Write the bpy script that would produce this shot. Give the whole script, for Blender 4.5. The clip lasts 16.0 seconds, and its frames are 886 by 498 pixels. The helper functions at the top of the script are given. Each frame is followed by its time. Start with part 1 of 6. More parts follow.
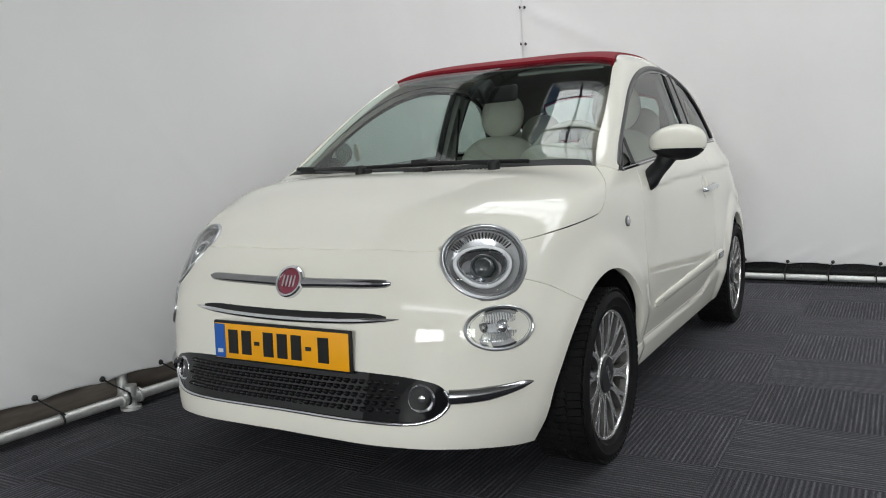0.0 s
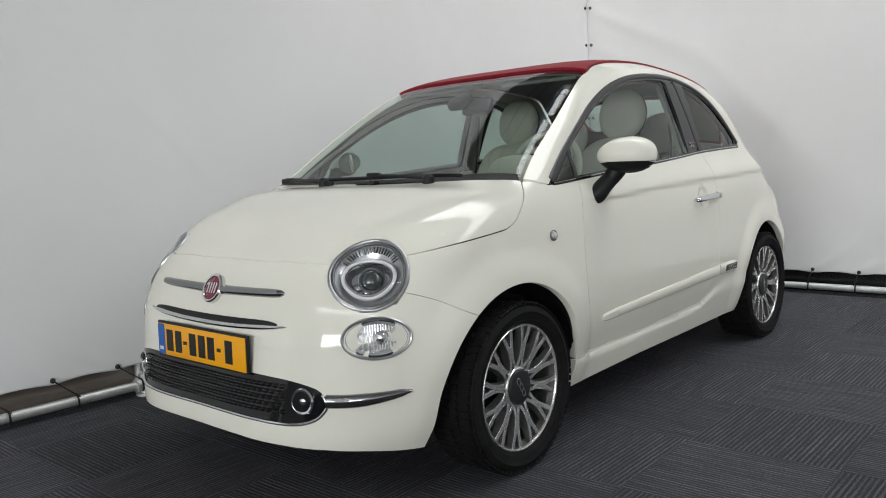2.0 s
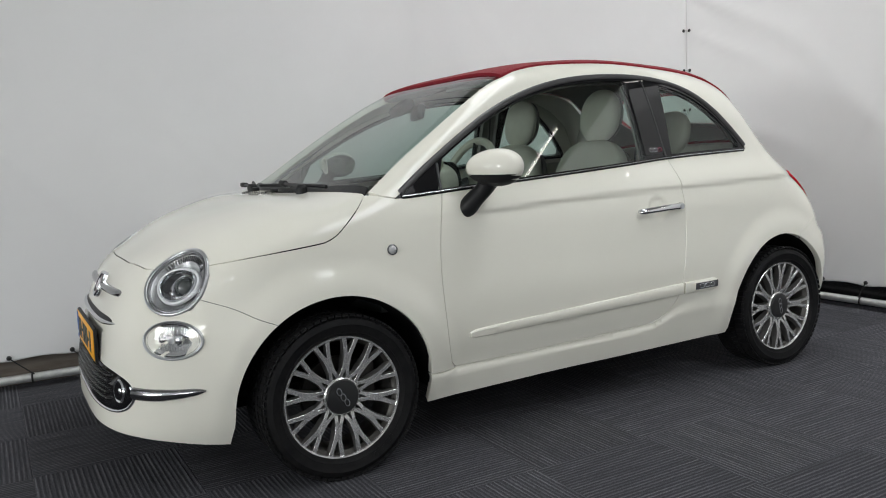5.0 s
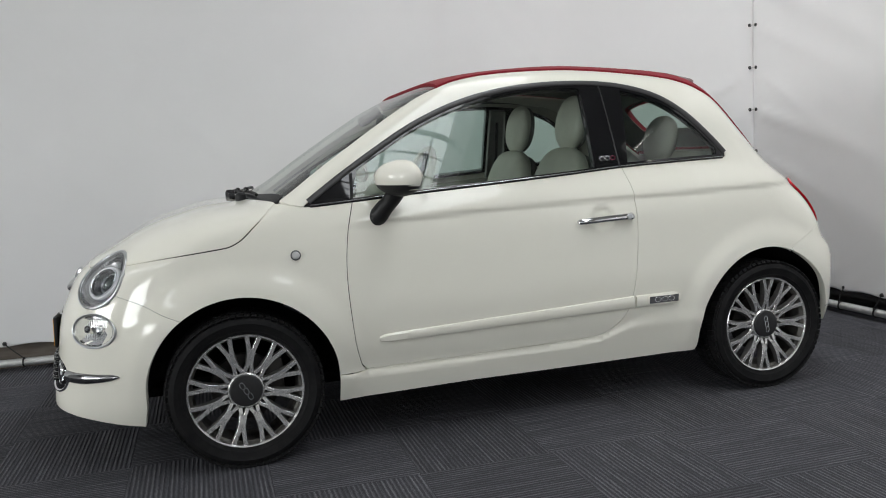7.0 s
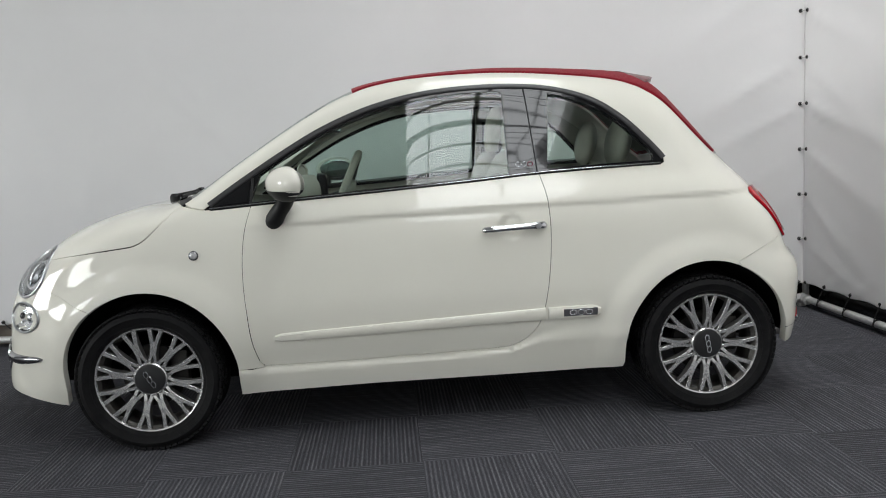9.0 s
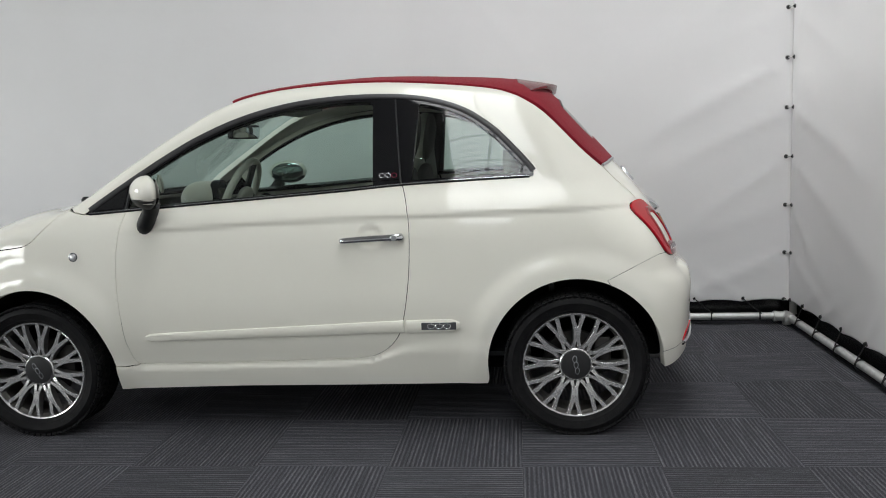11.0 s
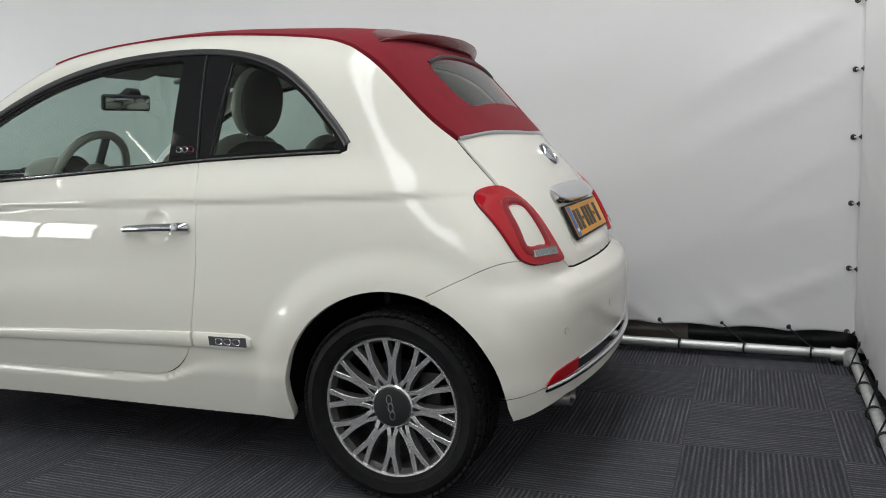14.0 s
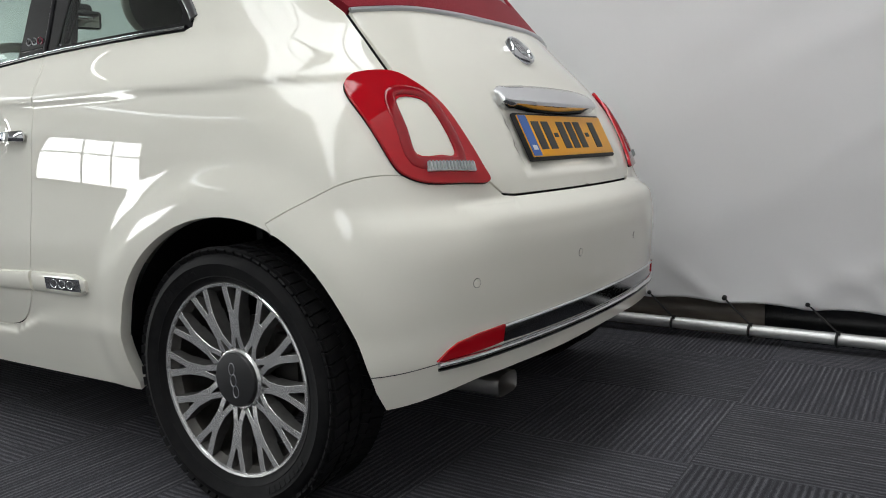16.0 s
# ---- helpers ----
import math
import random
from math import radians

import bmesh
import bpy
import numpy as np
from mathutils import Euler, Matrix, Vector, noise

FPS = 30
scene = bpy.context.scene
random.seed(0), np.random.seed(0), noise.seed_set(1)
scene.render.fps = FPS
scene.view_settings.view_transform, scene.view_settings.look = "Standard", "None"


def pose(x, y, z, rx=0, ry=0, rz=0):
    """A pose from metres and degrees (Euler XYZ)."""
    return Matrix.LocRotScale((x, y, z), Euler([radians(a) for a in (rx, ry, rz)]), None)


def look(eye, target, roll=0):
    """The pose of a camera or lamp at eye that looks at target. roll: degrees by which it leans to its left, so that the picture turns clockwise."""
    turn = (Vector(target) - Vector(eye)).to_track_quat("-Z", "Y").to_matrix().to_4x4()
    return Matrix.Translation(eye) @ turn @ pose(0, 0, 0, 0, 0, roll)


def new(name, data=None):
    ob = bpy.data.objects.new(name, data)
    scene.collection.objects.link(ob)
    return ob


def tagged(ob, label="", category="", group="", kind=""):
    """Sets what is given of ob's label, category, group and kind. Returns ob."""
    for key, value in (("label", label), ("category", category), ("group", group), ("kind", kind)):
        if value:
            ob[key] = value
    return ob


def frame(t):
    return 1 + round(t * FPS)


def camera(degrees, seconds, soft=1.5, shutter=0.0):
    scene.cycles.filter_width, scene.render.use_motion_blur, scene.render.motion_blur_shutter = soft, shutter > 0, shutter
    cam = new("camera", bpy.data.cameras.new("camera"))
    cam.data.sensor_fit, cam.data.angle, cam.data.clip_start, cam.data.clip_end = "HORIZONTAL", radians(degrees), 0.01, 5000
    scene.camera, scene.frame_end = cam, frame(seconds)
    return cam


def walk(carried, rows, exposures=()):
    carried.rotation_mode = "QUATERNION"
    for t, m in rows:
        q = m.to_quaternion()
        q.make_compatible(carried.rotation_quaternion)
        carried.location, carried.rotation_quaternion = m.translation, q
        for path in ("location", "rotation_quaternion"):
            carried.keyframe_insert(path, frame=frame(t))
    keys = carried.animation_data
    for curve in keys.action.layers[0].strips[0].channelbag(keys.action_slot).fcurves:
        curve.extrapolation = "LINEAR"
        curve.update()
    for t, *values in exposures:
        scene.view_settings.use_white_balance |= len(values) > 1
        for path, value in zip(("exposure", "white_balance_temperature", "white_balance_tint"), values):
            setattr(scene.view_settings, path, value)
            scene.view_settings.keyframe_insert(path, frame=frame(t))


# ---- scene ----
cam = camera(58.4, 16.0, soft=1.0)
PATH = [
    (0, (-2.486, -1.605, 1.03), (-0.766, -0.611, 0.801), -2.6),
    (0.5, (-2.394, -1.741, 1.03), (-0.709, -0.687, 0.8), -2.6),
    (1, (-2.3, -1.919, 1.035), (-0.672, -0.78, 0.806), -2.7),
    (1.5, (-2.226, -2.104, 1.047), (-0.659, -0.882, 0.821), -2.7),
    (2, (-2.108, -2.326, 1.065), (-0.619, -1.009, 0.841), -2.9),
    (2.5, (-1.981, -2.494, 1.077), (-0.564, -1.101, 0.852), -2.9),
    (3, (-1.806, -2.681, 1.081), (-0.476, -1.204, 0.855), -3.0),
    (3.5, (-1.645, -2.841, 1.088), (-0.393, -1.299, 0.855), -3.0),
    (4, (-1.417, -3.008, 1.103), (-0.256, -1.397, 0.866), -2.9),
    (4.5, (-1.212, -3.14, 1.107), (-0.131, -1.474, 0.867), -2.9),
    (5, (-0.997, -3.269, 1.11), (-0.012, -1.545, 0.869), -2.8),
    (7.5, (0.176, -3.818, 1.118), (0.626, -1.883, 0.884), -2.9),
    (8, (0.463, -3.874, 1.126), (0.794, -1.917, 0.882), -2.8),
    (8.5, (0.726, -3.957, 1.134), (0.953, -1.984, 0.891), -2.8),
    (11, (2.099, -3.931, 1.18), (1.9, -1.957, 0.927), -2.2),
    (11.5, (2.343, -3.843, 1.158), (2.074, -1.877, 0.907), -2.2),
    (12, (2.587, -3.69, 1.138), (2.229, -1.739, 0.882), -2.0),
    (12.5, (2.775, -3.542, 1.112), (2.337, -1.607, 0.857), -1.9),
    (13, (2.988, -3.329, 1.085), (2.453, -1.419, 0.829), -1.8),
    (13.5, (3.176, -3.117, 1.072), (2.554, -1.234, 0.818), -1.8),
    (14, (3.294, -2.858, 1.055), (2.575, -1.009, 0.803), -1.8),
    (14.5, (3.388, -2.615, 0.997), (2.582, -0.802, 0.74), -1.7),
    (15, (3.459, -2.32, 0.942), (2.563, -0.552, 0.677), -1.5),
    (15.5, (3.518, -2.113, 0.86), (2.54, -0.389, 0.597), -1.5),
    (16, (3.581, -1.937, 0.781), (2.517, -0.263, 0.521), -1.6),
]
walk(cam, [(t, look(eye, target, roll)) for t, eye, target, roll in PATH])

# ---- sky, daylight through the rooflights, exposure ----
scene.view_settings.exposure = 0.21
world = bpy.data.worlds.new("overcast_sky")
scene.world = world
world.use_nodes = True
wn = world.node_tree.nodes
sky = wn.new("ShaderNodeTexSky")
sky.sky_type, sky.sun_disc = "NISHITA", False
sky.sun_elevation, sky.sun_rotation = radians(50), radians(200)
world.node_tree.links.new(sky.outputs[0], wn["Background"].inputs[0])
wn["Background"].inputs[1].default_value = 0.12

CEILING = 5.6
TRUSS_Y = 2.3
# x 2.3 is set from its reflections; the outer two are added fill light
ROOFLIGHTS = [(-9.4, 2.0, 440), (2.3, 2.0, 520), (14.0, 2.0, 1000)]     # x, width, watts
LIGHT_Y = (-15.0, 1.5)


def rooflight_lamp(x, width, watts):
    """Daylight that enters through one long rooflight."""
    data = bpy.data.lights.new("rooflight_daylight", "AREA")
    data.shape, data.size, data.size_y = "RECTANGLE", width, LIGHT_Y[1] - LIGHT_Y[0]
    data.energy = watts
    data.color = (0.965, 0.99, 0.975)
    lamp = new("rooflight_daylight", data)
    lamp.matrix_world = pose(x, sum(LIGHT_Y) / 2, CEILING + 0.62)
    return lamp


for x, width, watts in ROOFLIGHTS:
    rooflight_lamp(x, width, watts)

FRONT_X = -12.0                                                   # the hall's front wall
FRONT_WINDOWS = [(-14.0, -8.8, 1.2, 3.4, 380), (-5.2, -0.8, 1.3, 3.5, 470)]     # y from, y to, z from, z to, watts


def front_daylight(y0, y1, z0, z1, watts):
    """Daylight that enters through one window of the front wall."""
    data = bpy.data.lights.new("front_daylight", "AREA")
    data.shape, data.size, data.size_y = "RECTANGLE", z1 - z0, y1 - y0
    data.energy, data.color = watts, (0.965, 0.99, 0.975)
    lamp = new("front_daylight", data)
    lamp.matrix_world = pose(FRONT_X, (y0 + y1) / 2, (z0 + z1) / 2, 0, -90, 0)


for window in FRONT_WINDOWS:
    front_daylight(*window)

# ---- materials ----
def material(name, color, rough=0.5, metal=0.0, coat=0.0, **more):
    m = bpy.data.materials.new(name)
    m.use_nodes = True
    b = m.node_tree.nodes["Principled BSDF"]
    b.inputs["Base Color"].default_value = (*color, 1)
    b.inputs["Roughness"].default_value = rough
    b.inputs["Metallic"].default_value = metal
    b.inputs["Coat Weight"].default_value = coat
    b.inputs["Coat Roughness"].default_value = 0.02
    for key, value in more.items():
        b.inputs[key.replace("_", " ")].default_value = value
    return m


def node(m, kind, **sockets):
    n = m.node_tree.nodes.new(kind)
    for key, value in sockets.items():
        n.inputs[key.replace("_", " ")].default_value = value
    return n


def link(m, a, out, b, into):
    m.node_tree.links.new(a.outputs[out], b.inputs[into])


def coords(m, space="Object", scale=(1, 1, 1), turn=0):
    c, p = node(m, "ShaderNodeTexCoord"), node(m, "ShaderNodeMapping")
    p.inputs["Scale"].default_value, p.inputs["Rotation"].default_value = scale, (0, 0, turn)
    link(m, c, space, p, 0)
    return p


def ramp(m, source, out, stops):
    r = node(m, "ShaderNodeValToRGB")
    e = r.color_ramp.elements
    while len(e) < len(stops):
        e.new(0.5)
    for k, (at, c) in zip(e, stops):
        k.position, k.color = at, (*c, 1)
    link(m, source, out, r, 0)
    return r


def speckle(m, scale, amount, detail=4, stretch=(1, 1, 1), distance=0.001, space="Object"):
    """Fine relief from noise."""
    p = coords(m, space, stretch)
    n, b = node(m, "ShaderNodeTexNoise", Scale=scale, Detail=detail), node(m, "ShaderNodeBump", Strength=amount, Distance=distance)
    link(m, p, 0, n, 0), link(m, n, 0, b, "Height")
    link(m, b, 0, m.node_tree.nodes["Principled BSDF"], "Normal")
    return n


def mottle(m, scale, stops, detail=4, stretch=(1, 1, 1), space="Object"):
    """Colour that wanders between the stops."""
    p = coords(m, space, stretch)
    n = node(m, "ShaderNodeTexNoise", Scale=scale, Detail=detail, Roughness=0.6)
    link(m, p, 0, n, 0)
    r = ramp(m, n, 0, stops)
    link(m, r, 0, m.node_tree.nodes["Principled BSDF"], "Base Color")
    return r


PAINT = material("cream_white_paint", (0.785, 0.763, 0.682), 0.6, 0.0, 1.0, Coat_IOR=1.52, Specular_IOR_Level=0.0)
PAINT.node_tree.nodes["Principled BSDF"].inputs["Coat Roughness"].default_value = 0.0
mottle(PAINT, 3.0, [(0.3, (0.775, 0.753, 0.672)), (0.75, (0.795, 0.773, 0.692))])
BLACK_GLOSS = material("black_gloss", (0.005, 0.005, 0.006), 0.04, 0, 0.0, Specular_IOR_Level=0.5)
BLACK_PLASTIC = material("black_plastic", (0.010, 0.010, 0.011), 0.5, Specular_IOR_Level=0.3)
speckle(BLACK_PLASTIC, 900, 0.3)
FRAME_GREY = material("satin_dark_grey", (0.045, 0.043, 0.045), 0.35, 0.0, Specular_IOR_Level=0.4)
SEAL = material("rubber_seal", (0.010, 0.010, 0.011), 0.38)
UNDER = material("underbody_black", (0.006, 0.006, 0.007), 0.9, Specular_IOR_Level=0.08)
mottle(UNDER, 9, [(0.3, (0.004, 0.004, 0.005)), (0.8, (0.012, 0.011, 0.011))])
DARK_CHROME = material("dark_chrome", (0.30, 0.30, 0.31), 0.10, 1.0)
CHROME = material("chrome", (0.66, 0.67, 0.69), 0.08, 1.0)
SATIN = material("satin_chrome", (0.55, 0.56, 0.58), 0.28, 1.0)
MIRROR = material("mirror_glass", (0.75, 0.77, 0.78), 0.01, 1.0)
RUBBER = material("tyre_rubber", (0.010, 0.010, 0.011), 0.62, Specular_IOR_Level=0.10)
mottle(RUBBER, 22, [(0.25, (0.006, 0.006, 0.007)), (0.85, (0.016, 0.0155, 0.0155))])
speckle(RUBBER, 240, 0.35)
RIM = material("machined_alloy", (0.74, 0.735, 0.73), 0.25, 0.80)
speckle(RIM, 140, 0.12, stretch=(1, 0.1, 1), distance=0.0004)
RIM_DARK = material("grey_lacquered_alloy", (0.13, 0.128, 0.125), 0.4, 0.45)
mottle(RIM_DARK, 40, [(0.3, (0.10, 0.098, 0.095)), (0.8, (0.16, 0.157, 0.152))])
DISC = material("brake_iron", (0.06, 0.057, 0.054), 0.5, 0.9)
CANVAS = material("red_canvas", (0.235, 0.012, 0.022), 0.85, 0, 0, Sheen_Weight=0.08, Specular_IOR_Level=0.15)
mottle(CANVAS, 14, [(0.25, (0.205, 0.010, 0.019)), (0.8, (0.262, 0.014, 0.026))])
speckle(CANVAS, 1300, 0.5)
TAIL_RED = material("red_lamp_lens", (0.42, 0.003, 0.010), 0.03, 0, 0.0, Specular_IOR_Level=0.5)
TAIL_DARK = material("deep_red_lamp_lens", (0.27, 0.002, 0.008), 0.03, 0, 0.0, Specular_IOR_Level=0.5)
CLEAR = material("clear_lens", (0.95, 0.96, 0.97), 0.03, 0, 0, Transmission_Weight=1.0, IOR=1.12)
REFLECTOR = material("lamp_reflector", (0.86, 0.86, 0.87), 0.12, 1.0)
GREY_LAMP = material("lamp_bezel_grey", (0.22, 0.22, 0.23), 0.25, 0.7)
LAMP_SILVER = material("lamp_housing_silver", (0.68, 0.68, 0.69), 0.22, 0.65)
LAMP_DARK = material("smoked_chrome", (0.16, 0.16, 0.165), 0.10, 1.0)
LAMP_WHITE = material("white_light_guide", (0.78, 0.78, 0.79), 0.2, 0, 0.5)
LAMP_LENS = material("dark_projector_glass", (0.03, 0.036, 0.038), 0.03, 0, 1.0)
LENS = material("projector_lens", (0.40, 0.43, 0.43), 0.03, 0.0, 1.0, Transmission_Weight=0.4)
YELLOW = material("plate_yellow", (0.90, 0.40, 0.006), 0.4)
speckle(YELLOW, 700, 0.15)
BLUE = material("plate_blue", (0.01, 0.10, 0.42), 0.4)
INK = material("plate_black", (0.008, 0.008, 0.008), 0.45)
BADGE_RED = material("badge_dark_red", (0.21, 0.018, 0.045), 0.25, 0.3, 0.8)
CREAM = material("cream_leather", (0.50, 0.485, 0.42), 0.5)
mottle(CREAM, 12, [(0.3, (0.46, 0.445, 0.385)), (0.8, (0.55, 0.53, 0.46))])
speckle(CREAM, 400, 0.25)
GREY_CLOTH = material("grey_seat_cloth", (0.10, 0.098, 0.09), 0.85)
mottle(GREY_CLOTH, 60, [(0.3, (0.075, 0.072, 0.066)), (0.8, (0.13, 0.126, 0.115))])
speckle(GREY_CLOTH, 700, 0.5)
DASH = material("dark_dashboard", (0.02, 0.021, 0.022), 0.55)
speckle(DASH, 500, 0.3)
IVORY = material("ivory_trim", (0.47, 0.455, 0.39), 0.4)
LINING = material("grey_headlining", (0.20, 0.20, 0.19), 0.9)
mottle(LINING, 40, [(0.3, (0.17, 0.17, 0.16)), (0.8, (0.24, 0.24, 0.225))])


def glass(name, tint, rough=0.0):
    """Thin car glass: mostly clear and green, with a mirror gloss that grows at a slant."""
    m = bpy.data.materials.new(name)
    m.use_nodes = True
    nodes = m.node_tree.nodes
    nodes.remove(nodes["Principled BSDF"])
    clear, gloss, mix, f = (node(m, k) for k in ("ShaderNodeBsdfTransparent", "ShaderNodeBsdfGlossy", "ShaderNodeMixShader", "ShaderNodeLayerWeight"))
    clear.inputs[0].default_value = (*tint, 1)
    gloss.inputs["Roughness"].default_value, f.inputs["Blend"].default_value = rough, 0.5
    power, share = node(m, "ShaderNodeMath"), node(m, "ShaderNodeMath")
    power.operation, share.operation = "POWER", "MULTIPLY_ADD"
    power.inputs[1].default_value, share.inputs[1].default_value, share.inputs[2].default_value = 5.0, 0.92, 0.055
    link(m, f, "Facing", power, 0), link(m, power, 0, share, 0)
    link(m, share, 0, mix, 0), link(m, clear, 0, mix, 1), link(m, gloss, 0, mix, 2)
    link(m, mix, 0, nodes["Material Output"], 0)
    return m


GLASS = glass("green_tinted_glass", (0.64, 0.735, 0.70))
SHADE_GLASS = glass("rear_tinted_glass", (0.62, 0.71, 0.675))

TARP = material("white_tarpaulin", (0.78, 0.77, 0.77), 0.42, 0, 0)
mottle(TARP, 0.9, [(0.3, (0.745, 0.735, 0.737)), (0.75, (0.80, 0.79, 0.792))], 6)
PIPE = material("galvanised_tube", (0.66, 0.66, 0.65), 0.5, 0.75)
mottle(PIPE, 30, [(0.3, (0.58, 0.58, 0.57)), (0.75, (0.75, 0.75, 0.74))], 6)
CORD = material("black_bungee_cord", (0.008, 0.008, 0.008), 0.7)
BROWN = material("brown_boarding", (0.20, 0.17, 0.145), 0.16, 0, 0.6)
mottle(BROWN, 6, [(0.3, (0.15, 0.125, 0.105)), (0.8, (0.25, 0.215, 0.185))], 6, (1, 6, 6))
DARK_WALL = material("black_gloss_board", (0.01, 0.01, 0.011), 0.22)
mottle(DARK_WALL, 1.2, [(0.3, (0.007, 0.007, 0.008)), (0.8, (0.015, 0.015, 0.016))], 5)
HALL = material("white_hall_cladding", (0.78, 0.78, 0.77), 0.6)
mottle(HALL, 0.7, [(0.3, (0.75, 0.75, 0.74)), (0.8, (0.82, 0.82, 0.81))], 5)
ROOF_GREY = material("grey_roof_sheeting", (0.40, 0.40, 0.40), 0.7)
mottle(ROOF_GREY, 0.8, [(0.3, (0.37, 0.37, 0.37)), (0.8, (0.44, 0.44, 0.435))], 5)
# for the unseen south wall, paled so it bounces light onto the car
HALL_GREY = material("grey_cladding", (0.62, 0.62, 0.61), 0.6)
mottle(HALL_GREY, 0.8, [(0.3, (0.58, 0.58, 0.57)), (0.8, (0.66, 0.66, 0.65))], 5)
# floor past the tiles, unseen; kept pale to bounce light upward
CONCRETE = material("grey_concrete", (0.26, 0.256, 0.25), 0.6)
mottle(CONCRETE, 2.5, [(0.3, (0.23, 0.228, 0.223)), (0.8, (0.295, 0.292, 0.287))], 6)
LIT = material("lit_tube", (0.9, 0.9, 0.9), 0.4, Emission_Color=(1, 0.97, 0.9, 1), Emission_Strength=10.0)
STEEL = material("dark_roof_steel", (0.035, 0.036, 0.04), 0.5, 0.2)


def carpet():
    """Charcoal loop carpet, ribbed along the tile's own length, with paler flecks in the ribs."""
    m = material("charcoal_ribbed_carpet", (0.03, 0.03, 0.033), 0.95, Specular_IOR_Level=0.2)
    b = m.node_tree.nodes["Principled BSDF"]
    info = node(m, "ShaderNodeObjectInfo")
    p = coords(m, "Object", (1, 1, 1))
    shift = node(m, "ShaderNodeVectorMath")
    shift.operation = "ADD"
    spread = node(m, "ShaderNodeVectorMath")
    spread.operation = "SCALE"
    spread.inputs[3].default_value = 37.0
    link(m, info, "Location", spread, 0), link(m, p, 0, shift, 0), link(m, spread, 0, shift, 1)
    ribs = node(m, "ShaderNodeTexWave", Scale=9.4, Distortion=1.5, Detail=3.0, Detail_Scale=3.0)
    ribs.wave_type, ribs.bands_direction = "BANDS", "Y"
    link(m, p, 0, ribs, 0)
    squash = node(m, "ShaderNodeMapping")
    squash.inputs["Scale"].default_value = (1.7, 52.0, 1.0)
    link(m, shift, 0, squash, 0)
    patch = node(m, "ShaderNodeTexNoise", Scale=1.0, Detail=3.0, Roughness=0.6)
    link(m, squash, 0, patch, 0)
    worn = node(m, "ShaderNodeMapRange", From_Min=0.32, From_Max=0.68, To_Min=0.22, To_Max=1.0)
    link(m, patch, 0, worn, 0)
    ridge = node(m, "ShaderNodeMath")
    ridge.operation = "MULTIPLY"
    link(m, ribs, 1, ridge, 0), link(m, worn, 0, ridge, 1)
    fleck = node(m, "ShaderNodeTexNoise", Scale=260.0, Detail=3.0)
    link(m, shift, 0, fleck, 0)
    r = ramp(m, ridge, 0, [(0.0, (0.036, 0.036, 0.042)), (0.4, (0.064, 0.064, 0.073)), (1.0, (0.150, 0.150, 0.163))])
    tone = node(m, "ShaderNodeMapRange", To_Min=0.84, To_Max=1.14)
    link(m, info, "Random", tone, 0)
    grain = node(m, "ShaderNodeMapRange", From_Min=0.3, From_Max=0.7, To_Min=0.5, To_Max=1.5)
    link(m, fleck, 0, grain, 0)
    both = node(m, "ShaderNodeMath")
    both.operation = "MULTIPLY"
    link(m, tone, 0, both, 0), link(m, grain, 0, both, 1)
    mul = node(m, "ShaderNodeVectorMath")
    mul.operation = "SCALE"
    link(m, r, 0, mul, 0), link(m, both, 0, mul, 3)
    link(m, mul, 0, b, "Base Color")
    add = node(m, "ShaderNodeMath")
    add.operation = "MULTIPLY_ADD"
    add.inputs[1].default_value = 0.4
    link(m, fleck, 0, add, 0), link(m, ridge, 0, add, 2)
    bump = node(m, "ShaderNodeBump", Strength=0.9, Distance=0.004)
    link(m, add, 0, bump, "Height"), link(m, bump, 0, b, "Normal")
    return m


CARPET = carpet()

# ---- building helpers ----
def part(name, bm, mat, parent=None, label="", smooth=True):
    """One mesh object from a bmesh or a mesh, under a thing or a part."""
    if isinstance(bm, bmesh.types.BMesh):
        mesh = bpy.data.meshes.new(name)
        bm.to_mesh(mesh)
        bm.free()
        if smooth:
            mesh.shade_smooth()
            mesh.set_sharp_from_angle(angle=radians(35))
    else:
        mesh = bm
    if mat:
        mesh.materials.append(mat)
    ob = new(name, mesh)
    if parent:
        ob.parent = parent
        ob.matrix_parent_inverse = parent.matrix_world.inverted() if parent.matrix_world != Matrix() else Matrix()
    if label:
        tagged(ob, label)
    if mat and "glass" in mat.name and mat is not MIRROR:
        ob.visible_shadow = False
    return ob


def thing(name, label, category, group="", at=(0, 0, 0)):
    ob = new(name)
    ob.empty_display_size = 0.1
    ob.matrix_world = Matrix.Translation(at)
    return tagged(ob, label, category, group)


def raw_mesh(name, verts, faces, normals=None):
    mesh = bpy.data.meshes.new(name)
    mesh.from_pydata([tuple(v) for v in verts], [], [tuple(f) for f in faces])
    mesh.update()
    mesh.shade_smooth()
    if normals is not None:
        mesh.normals_split_custom_set([tuple(n) for n in normals])
    return mesh


def box(bm, size, m, bevel=0.0, segments=2):
    made = bmesh.ops.create_cube(bm, size=1.0, matrix=m @ Matrix.Diagonal((*size, 1)))
    if bevel:
        edges = list({e for v in made["verts"] for e in v.link_edges})
        bmesh.ops.bevel(bm, geom=edges, offset=bevel, segments=segments, profile=0.5, affect="EDGES")
    return bm


def solid_box(size, m, bevel=0.0, segments=2):
    return box(bmesh.new(), size, m, bevel, segments)


